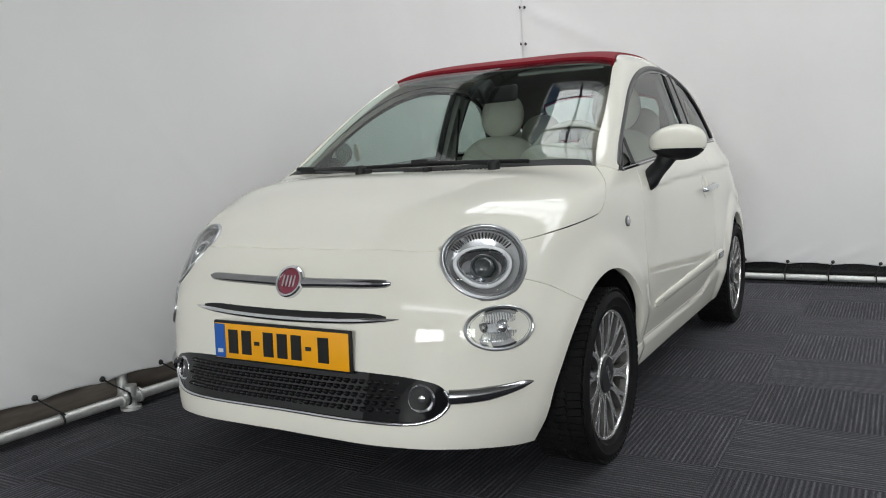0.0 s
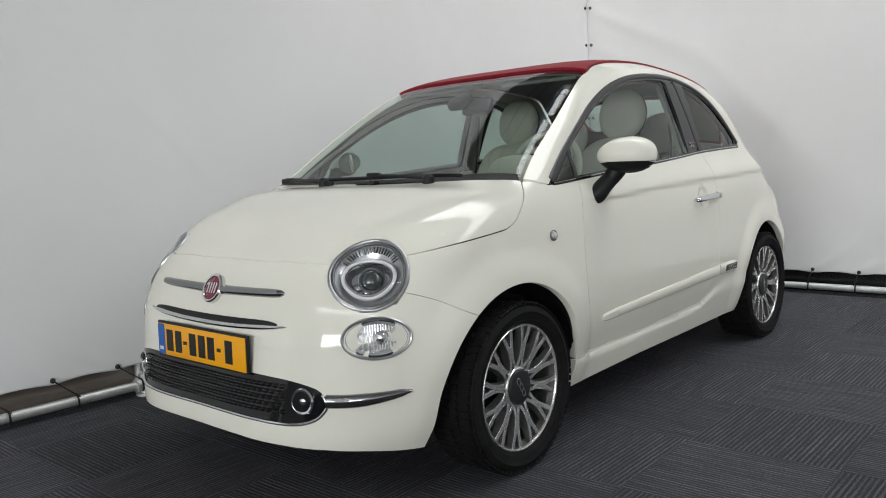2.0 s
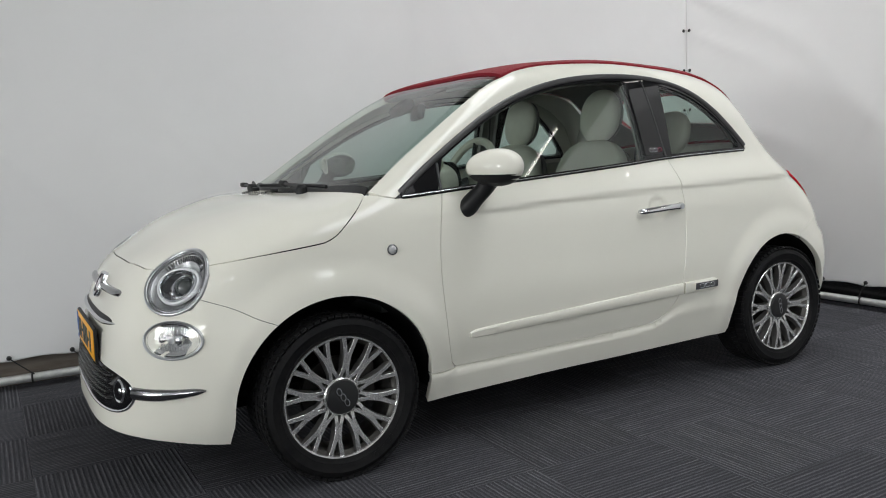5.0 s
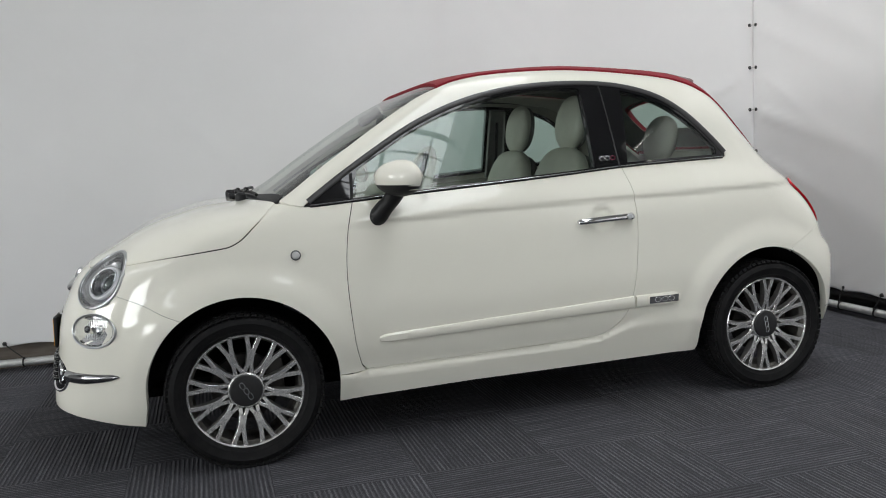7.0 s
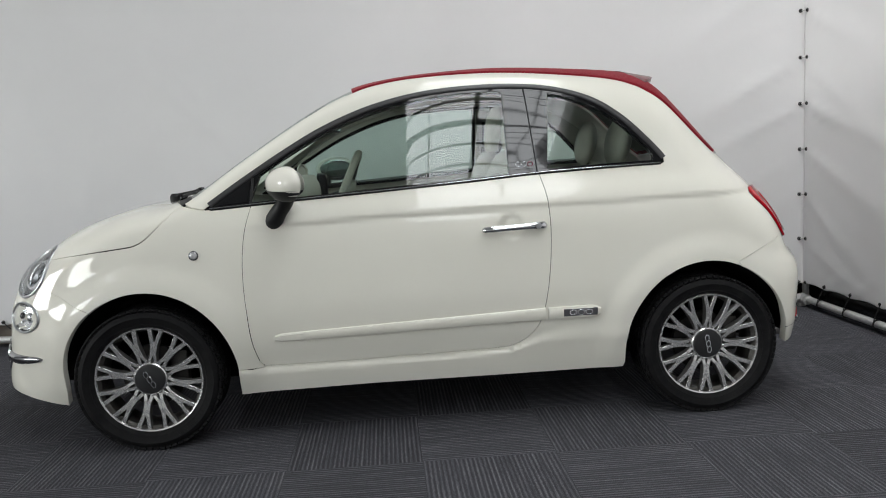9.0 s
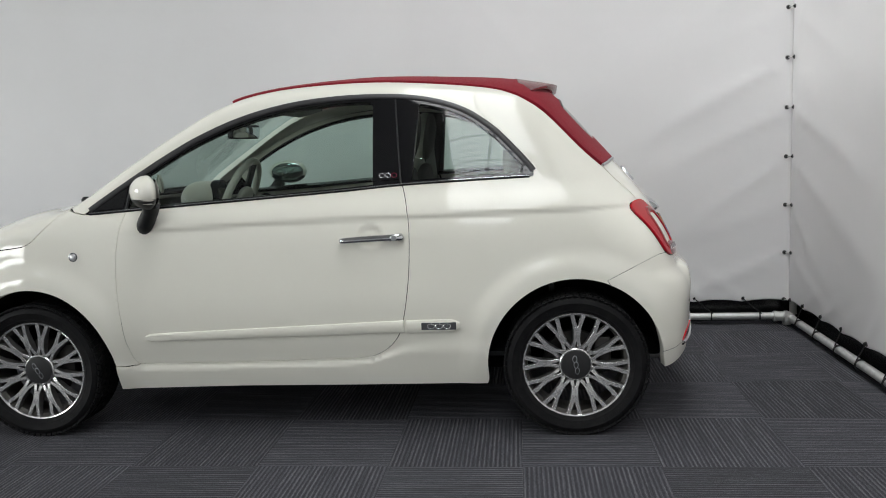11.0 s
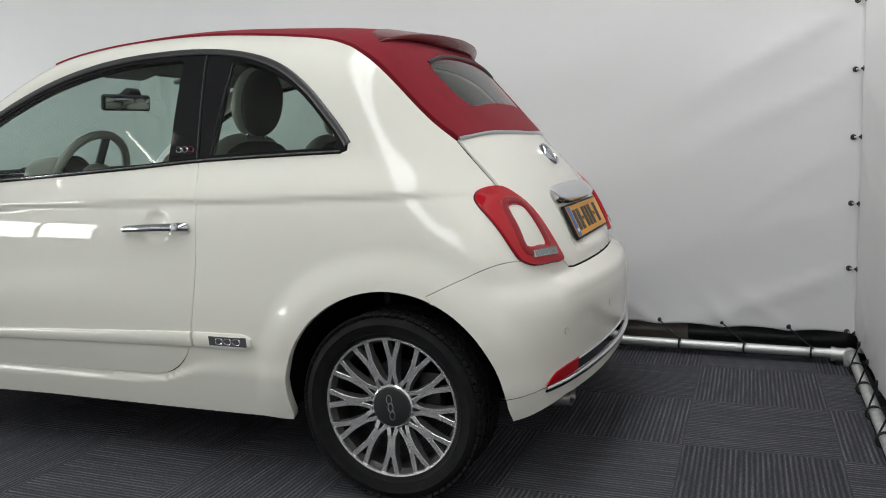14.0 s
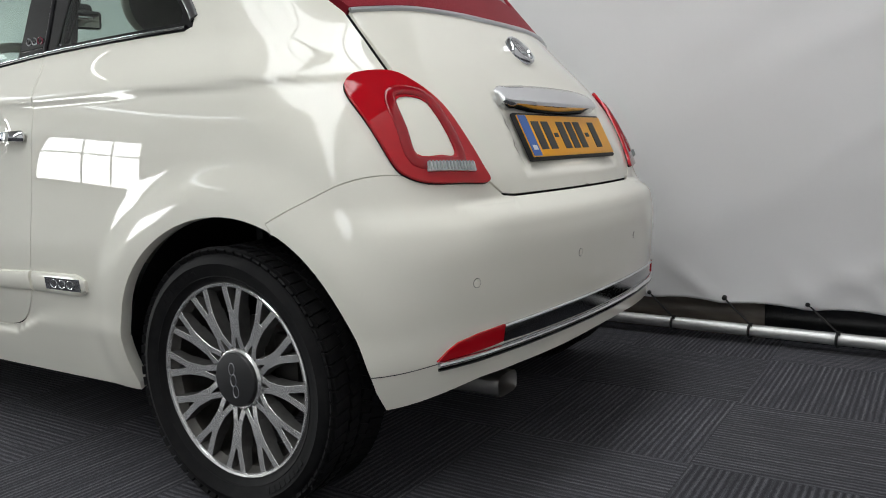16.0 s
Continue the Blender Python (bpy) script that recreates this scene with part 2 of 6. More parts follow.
def lathe(profile, turns=48, m=Matrix(), closed=False):
    """Turns a profile of (radius, along) round the local y axis."""
    bm = bmesh.new()
    rings = []
    for r, y in profile:
        rings.append([bm.verts.new(m @ Vector((r * math.cos(2 * math.pi * k / turns), y, r * math.sin(2 * math.pi * k / turns)))) for k in range(turns)] if r > 1e-6
                     else [bm.verts.new(m @ Vector((0, y, 0)))] * turns)
    pairs = list(zip(rings, rings[1:])) + ([(rings[-1], rings[0])] if closed else [])
    for a, b in pairs:
        for k in range(turns):
            f = list(dict.fromkeys((a[k], a[(k + 1) % turns], b[(k + 1) % turns], b[k])))
            if len(f) > 2:
                bm.faces.new(f)
    bmesh.ops.recalc_face_normals(bm, faces=bm.faces)
    return bm


def tube(bm, points, radius, sides=10, caps=True, flat=1.0):
    """A round bar along points; radius may be one number or one for each point."""
    pts = [Vector(p) for p in points]
    rad = radius if isinstance(radius, (list, tuple)) else [radius] * len(pts)
    rad = [float(r) for r in rad]
    rings, side_way = [], None
    for k, p in enumerate(pts):
        way = (pts[min(k + 1, len(pts) - 1)] - pts[max(k - 1, 0)]).normalized()
        if side_way is None:
            side_way = way.orthogonal().normalized()
        side_way = (side_way - way * side_way.dot(way)).normalized()
        up = way.cross(side_way)
        rings.append([bm.verts.new(p + rad[k] * (side_way * math.cos(a) + up * math.sin(a) * flat)) for a in (2 * math.pi * i / sides for i in range(sides))])
    for a, b in zip(rings, rings[1:]):
        for i in range(sides):
            bm.faces.new((a[i], a[(i + 1) % sides], b[(i + 1) % sides], b[i]))
    if caps:
        bm.faces.new(rings[0][::-1]), bm.faces.new(rings[-1])
    return bm


def smooth_path(points, n=24, closed=False):
    """A Catmull-Rom path through the points."""
    p = [np.array(q, float) for q in points]
    out, count = [], len(p)
    for i in range(count if closed else count - 1):
        a, b, c, d = (p[(i + k) % count] if closed else p[min(max(i + k, 0), count - 1)] for k in (-1, 0, 1, 2))
        for t in np.arange(n) / n:
            out.append(0.5 * (2 * b + (c - a) * t + (2 * a - 5 * b + 4 * c - d) * t**2 + (3 * b - a - 3 * c + d) * t**3))
    if not closed:
        out.append(p[-1])
    return np.array(out)


def resample(path, gap, closed=True):
    """Points at even steps along a path, keeping its corners."""
    path = np.asarray(path, float)
    out = []
    ends = list(range(len(path))) + ([0] if closed else [])
    for i, j in zip(ends, ends[1:]):
        a, b = path[i], path[j]
        n = max(1, int(np.ceil(np.linalg.norm(b - a) / gap)))
        out += [a + (b - a) * k / n for k in range(n)]
    if not closed:
        out.append(path[-1])
    return np.array(out)


def inset(poly, d):
    """The outline moved inward by d."""
    area = 0.5 * np.sum(poly[:, 0] * np.roll(poly[:, 1], -1) - np.roll(poly[:, 0], -1) * poly[:, 1])
    e = np.roll(poly, -1, 0) - poly
    e /= np.maximum(np.linalg.norm(e, axis=1), 1e-9)[:, None]
    n = np.c_[-e[:, 1], e[:, 0]] * np.sign(area)
    m = n + np.roll(n, 1, 0)
    m /= np.maximum((m * np.roll(n, 1, 0)).sum(1), 0.35)[:, None]
    return poly + m * d


def inside(points, poly):
    x, y = points[:, 0], points[:, 1]
    hit = np.zeros(len(points), bool)
    for (x1, y1), (x2, y2) in zip(poly, np.roll(poly, -1, 0)):
        with np.errstate(divide="ignore", invalid="ignore"):
            cross = ((y1 > y) != (y2 > y)) & (x < (x2 - x1) * (y - y1) / (y2 - y1) + x1)
        hit ^= cross
    return hit


def far_from(points, poly, d):
    ok = np.ones(len(points), bool)
    for a, b in zip(poly, np.roll(poly, -1, 0)):
        ab = b - a
        t = np.clip(((points - a) @ ab) / max(ab @ ab, 1e-12), 0, 1)
        ok &= np.linalg.norm(points - a - t[:, None] * ab, axis=1) > d
    return ok


def fill(outline, holes=(), gap=0.03):
    """Triangles that fill an outline, with clean edges: points, faces, and the rings of the borders."""
    from mathutils.geometry import delaunay_2d_cdt
    rings = [resample(outline, gap)] + [resample(h, gap) for h in holes]
    low, high = rings[0].min(0), rings[0].max(0)
    grid = np.array([(low[0] + gap * (i + 0.5 * (j % 2)), low[1] + gap * 0.87 * j)
                     for j in range(int((high[1] - low[1]) / gap / 0.87) + 2) for i in range(int((high[0] - low[0]) / gap) + 2)])
    keep = inside(grid, rings[0]) & far_from(grid, rings[0], gap * 0.55)
    for h in rings[1:]:
        keep &= ~inside(grid, h) & far_from(grid, h, gap * 0.55)
    grid = grid[keep]
    pts, edges = [], []
    for r in rings:
        n = len(pts)
        pts += [Vector(p) for p in r]
        edges += [(n + k, n + (k + 1) % len(r)) for k in range(len(r))]
    pts += [Vector(p) for p in grid]
    v, _, f, *_ = delaunay_2d_cdt(pts, edges, [], 2 if holes else 1, 1e-7)
    v = np.array([tuple(p) for p in v])
    f = [list(t) for t in f]
    if holes:
        mid = np.array([v[t].mean(0) for t in f])
        ok = inside(mid, rings[0])
        for h in rings[1:]:
            ok &= ~inside(mid, h)
        f = [t for t, k in zip(f, ok) if k]
    return v, f


DENTS = []          # (centre, axis, radius, depth): places where a lamp sinks into the panels


def panel(name, outline, project, mat, parent, holes=(), gap=0.0019, depth=0.03, fine=0.03, lift=0.0, label="", mirror=False, unit=(1, 1), even=False):
    """A sheet of the car's outer shape inside an outline, given in the flat plane of project, with a turned-in edge; even: one plain curve across it, as in a side window."""
    unit = np.array(unit, float)
    flat = inset(resample(np.asarray(outline, float) * unit, fine), gap)
    cut = [inset(resample(np.asarray(h, float) * unit, fine), -gap) for h in holes]
    v, faces = fill(flat, cut, fine)
    p = project(v / unit)
    n = normal_at(p)
    if even:
        terms = lambda q: np.c_[np.ones(len(q)), q[:, 0], q[:, 2], q[:, 0] ** 2, q[:, 2] ** 2]
        rim = project(flat / unit)
        c = np.linalg.lstsq(terms(rim), rim[:, 1], rcond=None)[0]
        p[:, 1] = terms(p) @ c
        n = np.c_[c[1] + 2 * c[3] * p[:, 0], np.full(len(p), -1.0), c[2] + 2 * c[4] * p[:, 2]]
        n /= np.linalg.norm(n, axis=1)[:, None]
    p = p + n * lift
    for centre, axis, radius, sink in DENTS:
        c, a = np.array(centre), np.array(axis)
        off = p - c
        r = np.linalg.norm(off - (off @ a)[:, None] * a, axis=1)
        hole = (r < radius) & (np.abs(off @ a) < 0.2)
        p = np.where(hole[:, None], p - a * sink, p)
    tri = np.array(faces)
    face_n = np.cross(p[tri[:, 1]] - p[tri[:, 0]], p[tri[:, 2]] - p[tri[:, 0]])
    if (face_n * n[tri[:, 0]]).sum(1).mean() < 0:
        tri = tri[:, ::-1]
    use = {}
    for t in tri:
        for a, b in ((t[0], t[1]), (t[1], t[2]), (t[2], t[0])):
            use[(a, b)] = use.get((a, b), 0) + 1
    border = [(a, b) for a, b in use if (b, a) not in use]
    verts, loops = [*p], [n[i] for t in tri for i in t]
    out = [list(t) for t in tri]
    low = {}
    for a, b in border:
        for i in (a, b):
            if i not in low:
                low[i] = len(verts)
                verts.append(p[i] - n[i] * depth)
        out.append([b, a, low[a], low[b]])
        edge = np.cross(p[b] - p[a], n[a])
        edge /= max(np.linalg.norm(edge), 1e-9)
        soft = edge + 0.5 * n[a]
        loops += [soft / np.linalg.norm(soft)] * 2 + [edge] * 2
    verts = np.array(verts)
    made = []
    for flip in ((False, True) if mirror else (False,)):
        w = verts * ((1, -1, 1) if flip else (1, 1, 1))
        if flip:
            faces_out, nl, k = [], [], 0
            for f in out:
                faces_out.append(f[::-1])
                nl += [q * (1, -1, 1) for q in loops[k:k + len(f)][::-1]]
                k += len(f)
        else:
            faces_out, nl = out, loops
        ob = part(name, raw_mesh(name, w, faces_out, nl), mat, parent, label)
        made.append(ob)
    return made


def flat_of(project, points):
    return FLAT[project](np.array(points, float))


def xz(points):
    """Side-view points (x, z) turned into the flat plane of around()."""
    return FLAT[around](on_side(points))

# ---- the car's outer shape: one smooth closed surface that every panel is cut from ----
def curve(xs, ys, soft=0.0):
    """A smooth curve through the points, with no overshoot; soft: the length over which it is evened out."""
    xs, ys = np.array(xs, float), np.array(ys, float)
    h, d = np.diff(xs), np.diff(ys) / np.diff(xs)
    m = np.zeros(len(xs))
    m[0], m[-1] = d[0], d[-1]
    for i in range(1, len(xs) - 1):
        if d[i - 1] * d[i] > 0:
            a, b = 2 * h[i] + h[i - 1], h[i] + 2 * h[i - 1]
            m[i] = (a + b) / (a / d[i - 1] + b / d[i])
    count = 700
    low, gap = xs[0] - 0.4, (xs[-1] - xs[0] + 0.8) / (count - 1)
    x = low + gap * np.arange(count)
    i = np.clip(np.searchsorted(xs, x) - 1, 0, len(xs) - 2)
    t = (x - xs[i]) / h[i]
    y = ((2 * t**3 - 3 * t**2 + 1) * ys[i] + (t**3 - 2 * t**2 + t) * h[i] * m[i]
         + (3 * t**2 - 2 * t**3) * ys[i + 1] + (t**3 - t**2) * h[i] * m[i + 1])
    y = np.where(x < xs[0], ys[0] + m[0] * (x - xs[0]), np.where(x > xs[-1], ys[-1] + m[-1] * (x - xs[-1]), y))
    if soft:
        reach = int(3 * soft / gap) + 1
        k = np.exp(-0.5 * (np.arange(-reach, reach + 1) * gap / soft) ** 2)
        long = np.r_[y[0] + (np.arange(-reach, 0)) * (y[1] - y[0]), y, y[-1] + np.arange(1, reach + 1) * (y[-1] - y[-2])]
        y = np.convolve(long, k / k.sum(), "valid")
    slope = np.gradient(y)

    def value(x):
        u = (np.asarray(x, float) - low) / gap
        i = np.clip(u.astype(int), 0, count - 2)
        t = np.clip(u - i, -2.0, 3.0)
        a, b, p, q = y[i], y[i + 1], slope[i], slope[i + 1]
        c = b - a
        return a + t * (p + t * ((3 * c - 2 * p - q) + t * (p + q - 2 * c)))
    return value


def step(a, b, v):
    t = np.clip((v - a) / (b - a), 0, 1)
    return t * t * t * (t * (6 * t - 15) + 10)


WHEEL_Z = 0.287
ROUND = 2.75
centre_line = curve([-0.69, -0.66, -0.60, -0.50, -0.35, -0.20, -0.05, 0.02, 0.10, 0.37, 0.62, 0.75, 0.9, 1.2, 1.5, 1.85, 2.08, 2.20, 2.30, 2.44, 2.53, 2.61, 2.70, 2.76, 2.80],
                    [0.647, 0.6936, 0.7345, 0.7887, 0.8931, 0.9431, 0.9785, 0.9776, 0.9909, 1.153, 1.313, 1.388, 1.45, 1.492, 1.508, 1.495, 1.48, 1.453, 1.364, 1.205, 1.1, 1.012, 0.8677, 0.7632, 0.6781], 0.035)
nose = curve([0.15, 0.22, 0.32, 0.45, 0.55, 0.65, 0.75, 0.9, 1.1], [-0.721, -0.7456, -0.7276, -0.7045, -0.6905, -0.6566, -0.6334, -0.62, -0.5901], 0.03)
tail = curve([0.15, 0.22, 0.30, 0.45, 0.55, 0.62, 0.66, 0.75, 0.85, 1.0, 1.1, 1.5], [2.82, 2.842, 2.854, 2.863, 2.865, 2.849, 2.813, 2.797, 2.786, 2.766, 2.751, 2.704], 0.012)
ledge = curve([0.15, 0.30, 0.50, 0.55, 0.60, 0.64, 0.652, 0.664, 0.68, 0.72, 0.80, 1.5], [0, 0, 0, 0.002, 0.008, 0.020, 0.014, -0.012, -0.006, 0, 0, 0], 0.004)      # the step at the foot of the tailgate
side = curve([0.15, 0.20, 0.26, 0.33, 0.42, 0.55, 0.70, 0.82, 0.90, 0.97, 1.05, 1.20, 1.30, 1.40, 1.50],
             [0.7142, 0.7326, 0.7523, 0.771, 0.7987, 0.8104, 0.8033, 0.7957, 0.7799, 0.7501, 0.7154, 0.6673, 0.6307, 0.5943, 0.5597], 0.03)
reach_top = curve([-0.7, -0.2, 0.05, 0.4, 0.9, 1.5, 2.0, 2.3, 2.6, 2.9], [0.3669, 0.1935, 0.1004, 0.1, 0.1205, 0.1941, 0.2697, 0.3067, 0.2825, 0.2165], 0.1)
power_top = curve([-0.7, 0.0, 0.25, 0.7, 1.0, 1.4, 1.9, 2.3, 2.9], [3.705, 3.458, 3.771, 4.445, 4.47, 4.126, 3.509, 2.591, 1.824], 0.12)
REACH_NOSE, REACH_TAIL = 0.724, 0.288


def near(d, reach):
    return np.clip(1 - d / reach, 0, 1.9)


def top_line():
    """The crown of the sections: the centre line, raised where the nose and the tail round it off."""
    xs = np.linspace(-0.56, 2.66, 140)
    zs = centre_line(xs)
    slope = np.gradient(zs, xs)
    q = np.minimum(near(xs - nose(zs), REACH_NOSE) ** ROUND + near(tail(zs) - xs, REACH_TAIL) ** ROUND, 0.93)
    return curve(xs, zs + reach_top(xs) * (1 - (1 - q) ** (1 / power_top(xs))) * np.sqrt(1 + slope**2), 0.04)


crown = top_line()


def half_width(x, z):
    w = side(z)
    taper = 1 - 0.035 * step(0.6, -0.3, x) - 0.045 * step(1.7, 2.7, x)
    r = np.minimum(np.hypot(x, z - WHEEL_Z), np.hypot(x - 2.3, z - WHEEL_Z))
    flare = 0.016 * step(0.50, 0.375, r) * step(0.1, 0.35, z)
    dz = z - np.interp(x, [0.2, 1.03, 1.6, 2.1, 2.5], [0.880, 0.914, 0.922, 0.929, 0.934])
    crease = 0.0115 * step(-0.030, 0.004, dz) * step(0.12, 0.0, dz) * step(0.25, 0.75, x)
    dish = -0.012 * step(1.08, 0.40, np.hypot((x - 1.487) / 0.062, (z - 0.832) / 0.056))
    foot = np.interp(x, [0.46, 0.80, 1.15, 1.36, 1.46, 1.53, 1.60, 1.70, 1.9], [0.296, 0.297, 0.304, 0.308, 0.315, 0.340, 0.366, 0.379, 0.382])
    spread = 0.016 * (1 + 2 * step(1.45, 1.80, x))
    sill = 0.013 * step(foot + spread, foot - spread, z) * step(0.30, 0.42, x)
    return w * taper + flare + crease + dish + sill


def pocket(y, z):
    """The hollow round the rear number plate."""
    return 0.020 * step(0.300, 0.272, np.abs(y)) * step(0.715, 0.735, z) * step(0.905, 0.865, z)


def shape(x, y, z):
    """Below 0 inside the body, above 0 outside."""
    e = 0.004
    slope = (crown(x + e) - crown(x - e)) / (2 * e)
    p = power_top(x)
    q = near((crown(x) - z) / np.sqrt(1 + slope**2), reach_top(x)) ** p
    q = q + near(x - nose(z), REACH_NOSE) ** ROUND + near(tail(z) + ledge(z) * step(0.60, 0.48, np.abs(y)) - pocket(y, z) - x, REACH_TAIL) ** ROUND
    return (np.abs(y) / half_width(x, z)) ** p + q - 1


def cast(start, way, far, inner=0.0):
    """Where rays from inside the body, along way, leave it."""
    start, way = np.broadcast_arrays(np.asarray(start, float), np.asarray(way, float))
    a, b = np.zeros(len(start)), np.full(len(start), float(far))
    for _ in range(44):
        m = (a + b) / 2
        p = start + way * m[:, None]
        out = shape(p[:, 0], p[:, 1], p[:, 2]) > 0
        a, b = np.where(out, a, m), np.where(out, m, b)
    return start + way * ((a + b) / 2 - inner)[:, None]


def normal_at(p):
    e, g = 0.0015, []
    for k in np.eye(3) * e:
        u, v = p + k, p - k
        g.append(shape(u[:, 0], u[:, 1], u[:, 2]) - shape(v[:, 0], v[:, 1], v[:, 2]))
    g = np.array(g).T
    return g / np.maximum(np.linalg.norm(g, axis=1), 1e-9)[:, None]


def on_side(ab):
    """(x, z) laid on the left side."""
    ab = np.asarray(ab, float)
    return cast(np.c_[ab[:, 0], np.zeros(len(ab)), ab[:, 1]], (0, -1, 0), 1.0)


def on_top(ab):
    """(x, y) laid on the upper side."""
    ab = np.asarray(ab, float)
    return cast(np.c_[ab[:, 0], ab[:, 1], np.full(len(ab), 0.55)], (0, 0, 1), 1.2)


def on_nose(ab):
    """(y, z) laid on the front."""
    ab = np.asarray(ab, float)
    return cast(np.c_[np.full(len(ab), 0.3), ab[:, 0], ab[:, 1]], (-1, 0, 0), 1.2)


def on_tail(ab):
    """(y, z) laid on the rear."""
    ab = np.asarray(ab, float)
    return cast(np.c_[np.full(len(ab), 2.0), ab[:, 0], ab[:, 1]], (1, 0, 0), 1.2)


def round_nose(ab):
    """(degrees from straight ahead to the left, z) laid round the front."""
    ab = np.asarray(ab, float)
    a = np.radians(ab[:, 0])
    return cast(np.c_[np.full(len(ab), -0.1), np.zeros(len(ab)), ab[:, 1]], np.c_[-np.cos(a), -np.sin(a), 0 * a], 1.6)


def round_tail(ab):
    """(degrees from straight back to the left, z) laid round the rear."""
    ab = np.asarray(ab, float)
    a = np.radians(ab[:, 0])
    return cast(np.c_[np.full(len(ab), 2.35), np.zeros(len(ab)), ab[:, 1]], np.c_[np.cos(a), -np.sin(a), 0 * a], 1.6)


def around(ab):
    """(x, b) laid on the body from below the sills to the roof; b is 0.7 times the angle about a low axis, from level to upright."""
    ab = np.asarray(ab, float)
    a = ab[:, 1] / 0.7
    return cast(np.c_[ab[:, 0], np.zeros(len(ab)), np.full(len(ab), 0.55)], np.c_[0 * a, -np.cos(a), np.sin(a)], 1.4)


FLAT = {
    around: lambda p: np.c_[p[:, 0], 0.7 * np.arctan2(p[:, 2] - 0.55, -p[:, 1])],
    round_nose: lambda p: np.c_[np.degrees(np.arctan2(-p[:, 1], -0.1 - p[:, 0])), p[:, 2]],
    round_tail: lambda p: np.c_[np.degrees(np.arctan2(-p[:, 1], p[:, 0] - 2.35)), p[:, 2]],
    on_top: lambda p: p[:, :2],
    on_nose: lambda p: p[:, 1:],
    on_tail: lambda p: p[:, 1:],
}

# ---- the hall: floor, tarpaulin walls, tube frame, roof ----
CORNER = Vector((3.758, 1.150, 0))
BACK_WAY = Vector((-1, 0.0386, 0)).normalized()      # along the back tarpaulin, away from the corner
END_WAY = Vector((-0.012, -1, 0)).normalized()       # along the end tarpaulin, away from the corner
BACK_OUT = Vector((BACK_WAY.y, -BACK_WAY.x, 0)) * -1     # out of the back tarpaulin, away from the car
END_OUT = Vector((-END_WAY.y, END_WAY.x, 0))
if BACK_OUT.y < 0:
    BACK_OUT = -BACK_OUT
if END_OUT.x < 0:
    END_OUT = -END_OUT
EYELET = 0.297
TARP_LOW, TARP_HIGH = 0.145, 3.05


def floor_sheet():
    bm = bmesh.new()
    bmesh.ops.create_grid(bm, x_segments=2, y_segments=2, size=1, matrix=Matrix.Translation((2.5, -4.5, -0.006)) @ Matrix.Diagonal((16, 12, 1, 1)))
    return tagged(part("floor", bm, CONCRETE), "grey hall floor laid with charcoal carpet tiles", "floor", kind="structure")


floor = floor_sheet()
floor.matrix_world = Matrix()


def tarpaulin(name, way, out, length, seed, creases, label):
    """A hung white tarpaulin: slack waves, a scalloped lower hem pulled down at each eyelet, and creases that run up from the hem."""
    rng = random.Random(seed)
    n, rows = int(length / 0.03), [0, 0.01, 0.03, 0.06, 0.09, *np.arange(0.12, 2.3, 0.04), 2.4, 2.6, TARP_HIGH - TARP_LOW]
    folds = [(EYELET * (k + 0.95) + rng.uniform(-0.03, 0.03), rng.uniform(0.7, 1.9), rng.uniform(0.4, 1.1) * (creases if k > 5 else max(creases, 1.0)), rng.uniform(0.02, 0.045), rng.uniform(0.12, 0.30))
             for k in range(int(length / EYELET))]
    broad = [(rng.uniform(0, length), rng.uniform(0.5, 2.0), rng.uniform(-1.2, 1.2), rng.uniform(0.004, 0.009), rng.uniform(0.05, 0.12)) for _ in range(int(length * 2.2))]
    verts, faces = [], []
    for h in rows:
        for k in range(n + 1):
            s = k * length / n - 0.012
            d = 0.010 * noise.noise(Vector((s * 0.7 + seed, h * 0.5, 1.7))) + 0.004 * noise.noise(Vector((s * 2.3, h * 1.4 + seed, 4.1)))
            for at, lean, deep, wide, tall in folds:
                if abs(s - at) < 0.6 and h < tall * 1.6:
                    d += 0.014 * deep * math.exp(-((s - at - lean * h) / (wide + 0.10 * h)) ** 2) * max(0, 1 - h / (tall * 1.6)) ** 1.5 * min(1, 0.3 + h / 0.05)
            for at, high, lean, deep, wide in broad:
                if abs(s - at - lean * (h - high)) < 0.4:
                    d += creases * deep * math.exp(-((s - at - lean * (h - high)) / wide) ** 2) * math.exp(-((h - high) / 0.45) ** 2)
            near_corner = math.exp(-max(0, s) / 0.7)
            for k in range(7):
                high, lean = EYELET * (k + 1) + 0.01, (-0.50, -0.38, -0.60, -0.42, -0.30, -0.65, -0.45)[(k + seed) % 7]
                d += 0.024 * creases * near_corner * min(1, max(0, s) / 0.15) * (0.5 + 0.5 * ((k * 5 + seed) % 4) / 3) * math.exp(-((h - high - lean * s) / (0.014 + 0.075 * max(0, s))) ** 2)
            d *= min(1, max(0, s) / 0.06)
            phase = (s / EYELET - 0.95) % 1.0
            hem = 0.012 * math.sin(math.pi * phase) * max(0, 1 - h / 0.15)
            verts.append(CORNER + way * s - out * d + Vector((0, 0, TARP_LOW + h + hem)))
    for j in range(len(rows) - 1):
        for k in range(n):
            a = j * (n + 1) + k
            faces.append((a, a + 1, a + n + 2, a + n + 1))
    mesh = raw_mesh(name, verts, faces)
    ob = part(name, mesh, TARP)
    mod = ob.modifiers.new("cloth_thickness", "SOLIDIFY")
    mod.thickness, mod.offset = 0.003, 0
    return tagged(ob, label, "wall", kind="structure")


wall_back = tarpaulin("wall_back", BACK_WAY, BACK_OUT, 9.0, 3, 0.68, "taut white tarpaulin wall laced to a low tube frame")
wall_end = tarpaulin("wall_end", END_WAY, END_OUT, 7.0, 8, 0.8, "creased white tarpaulin wall laced to a low tube frame")


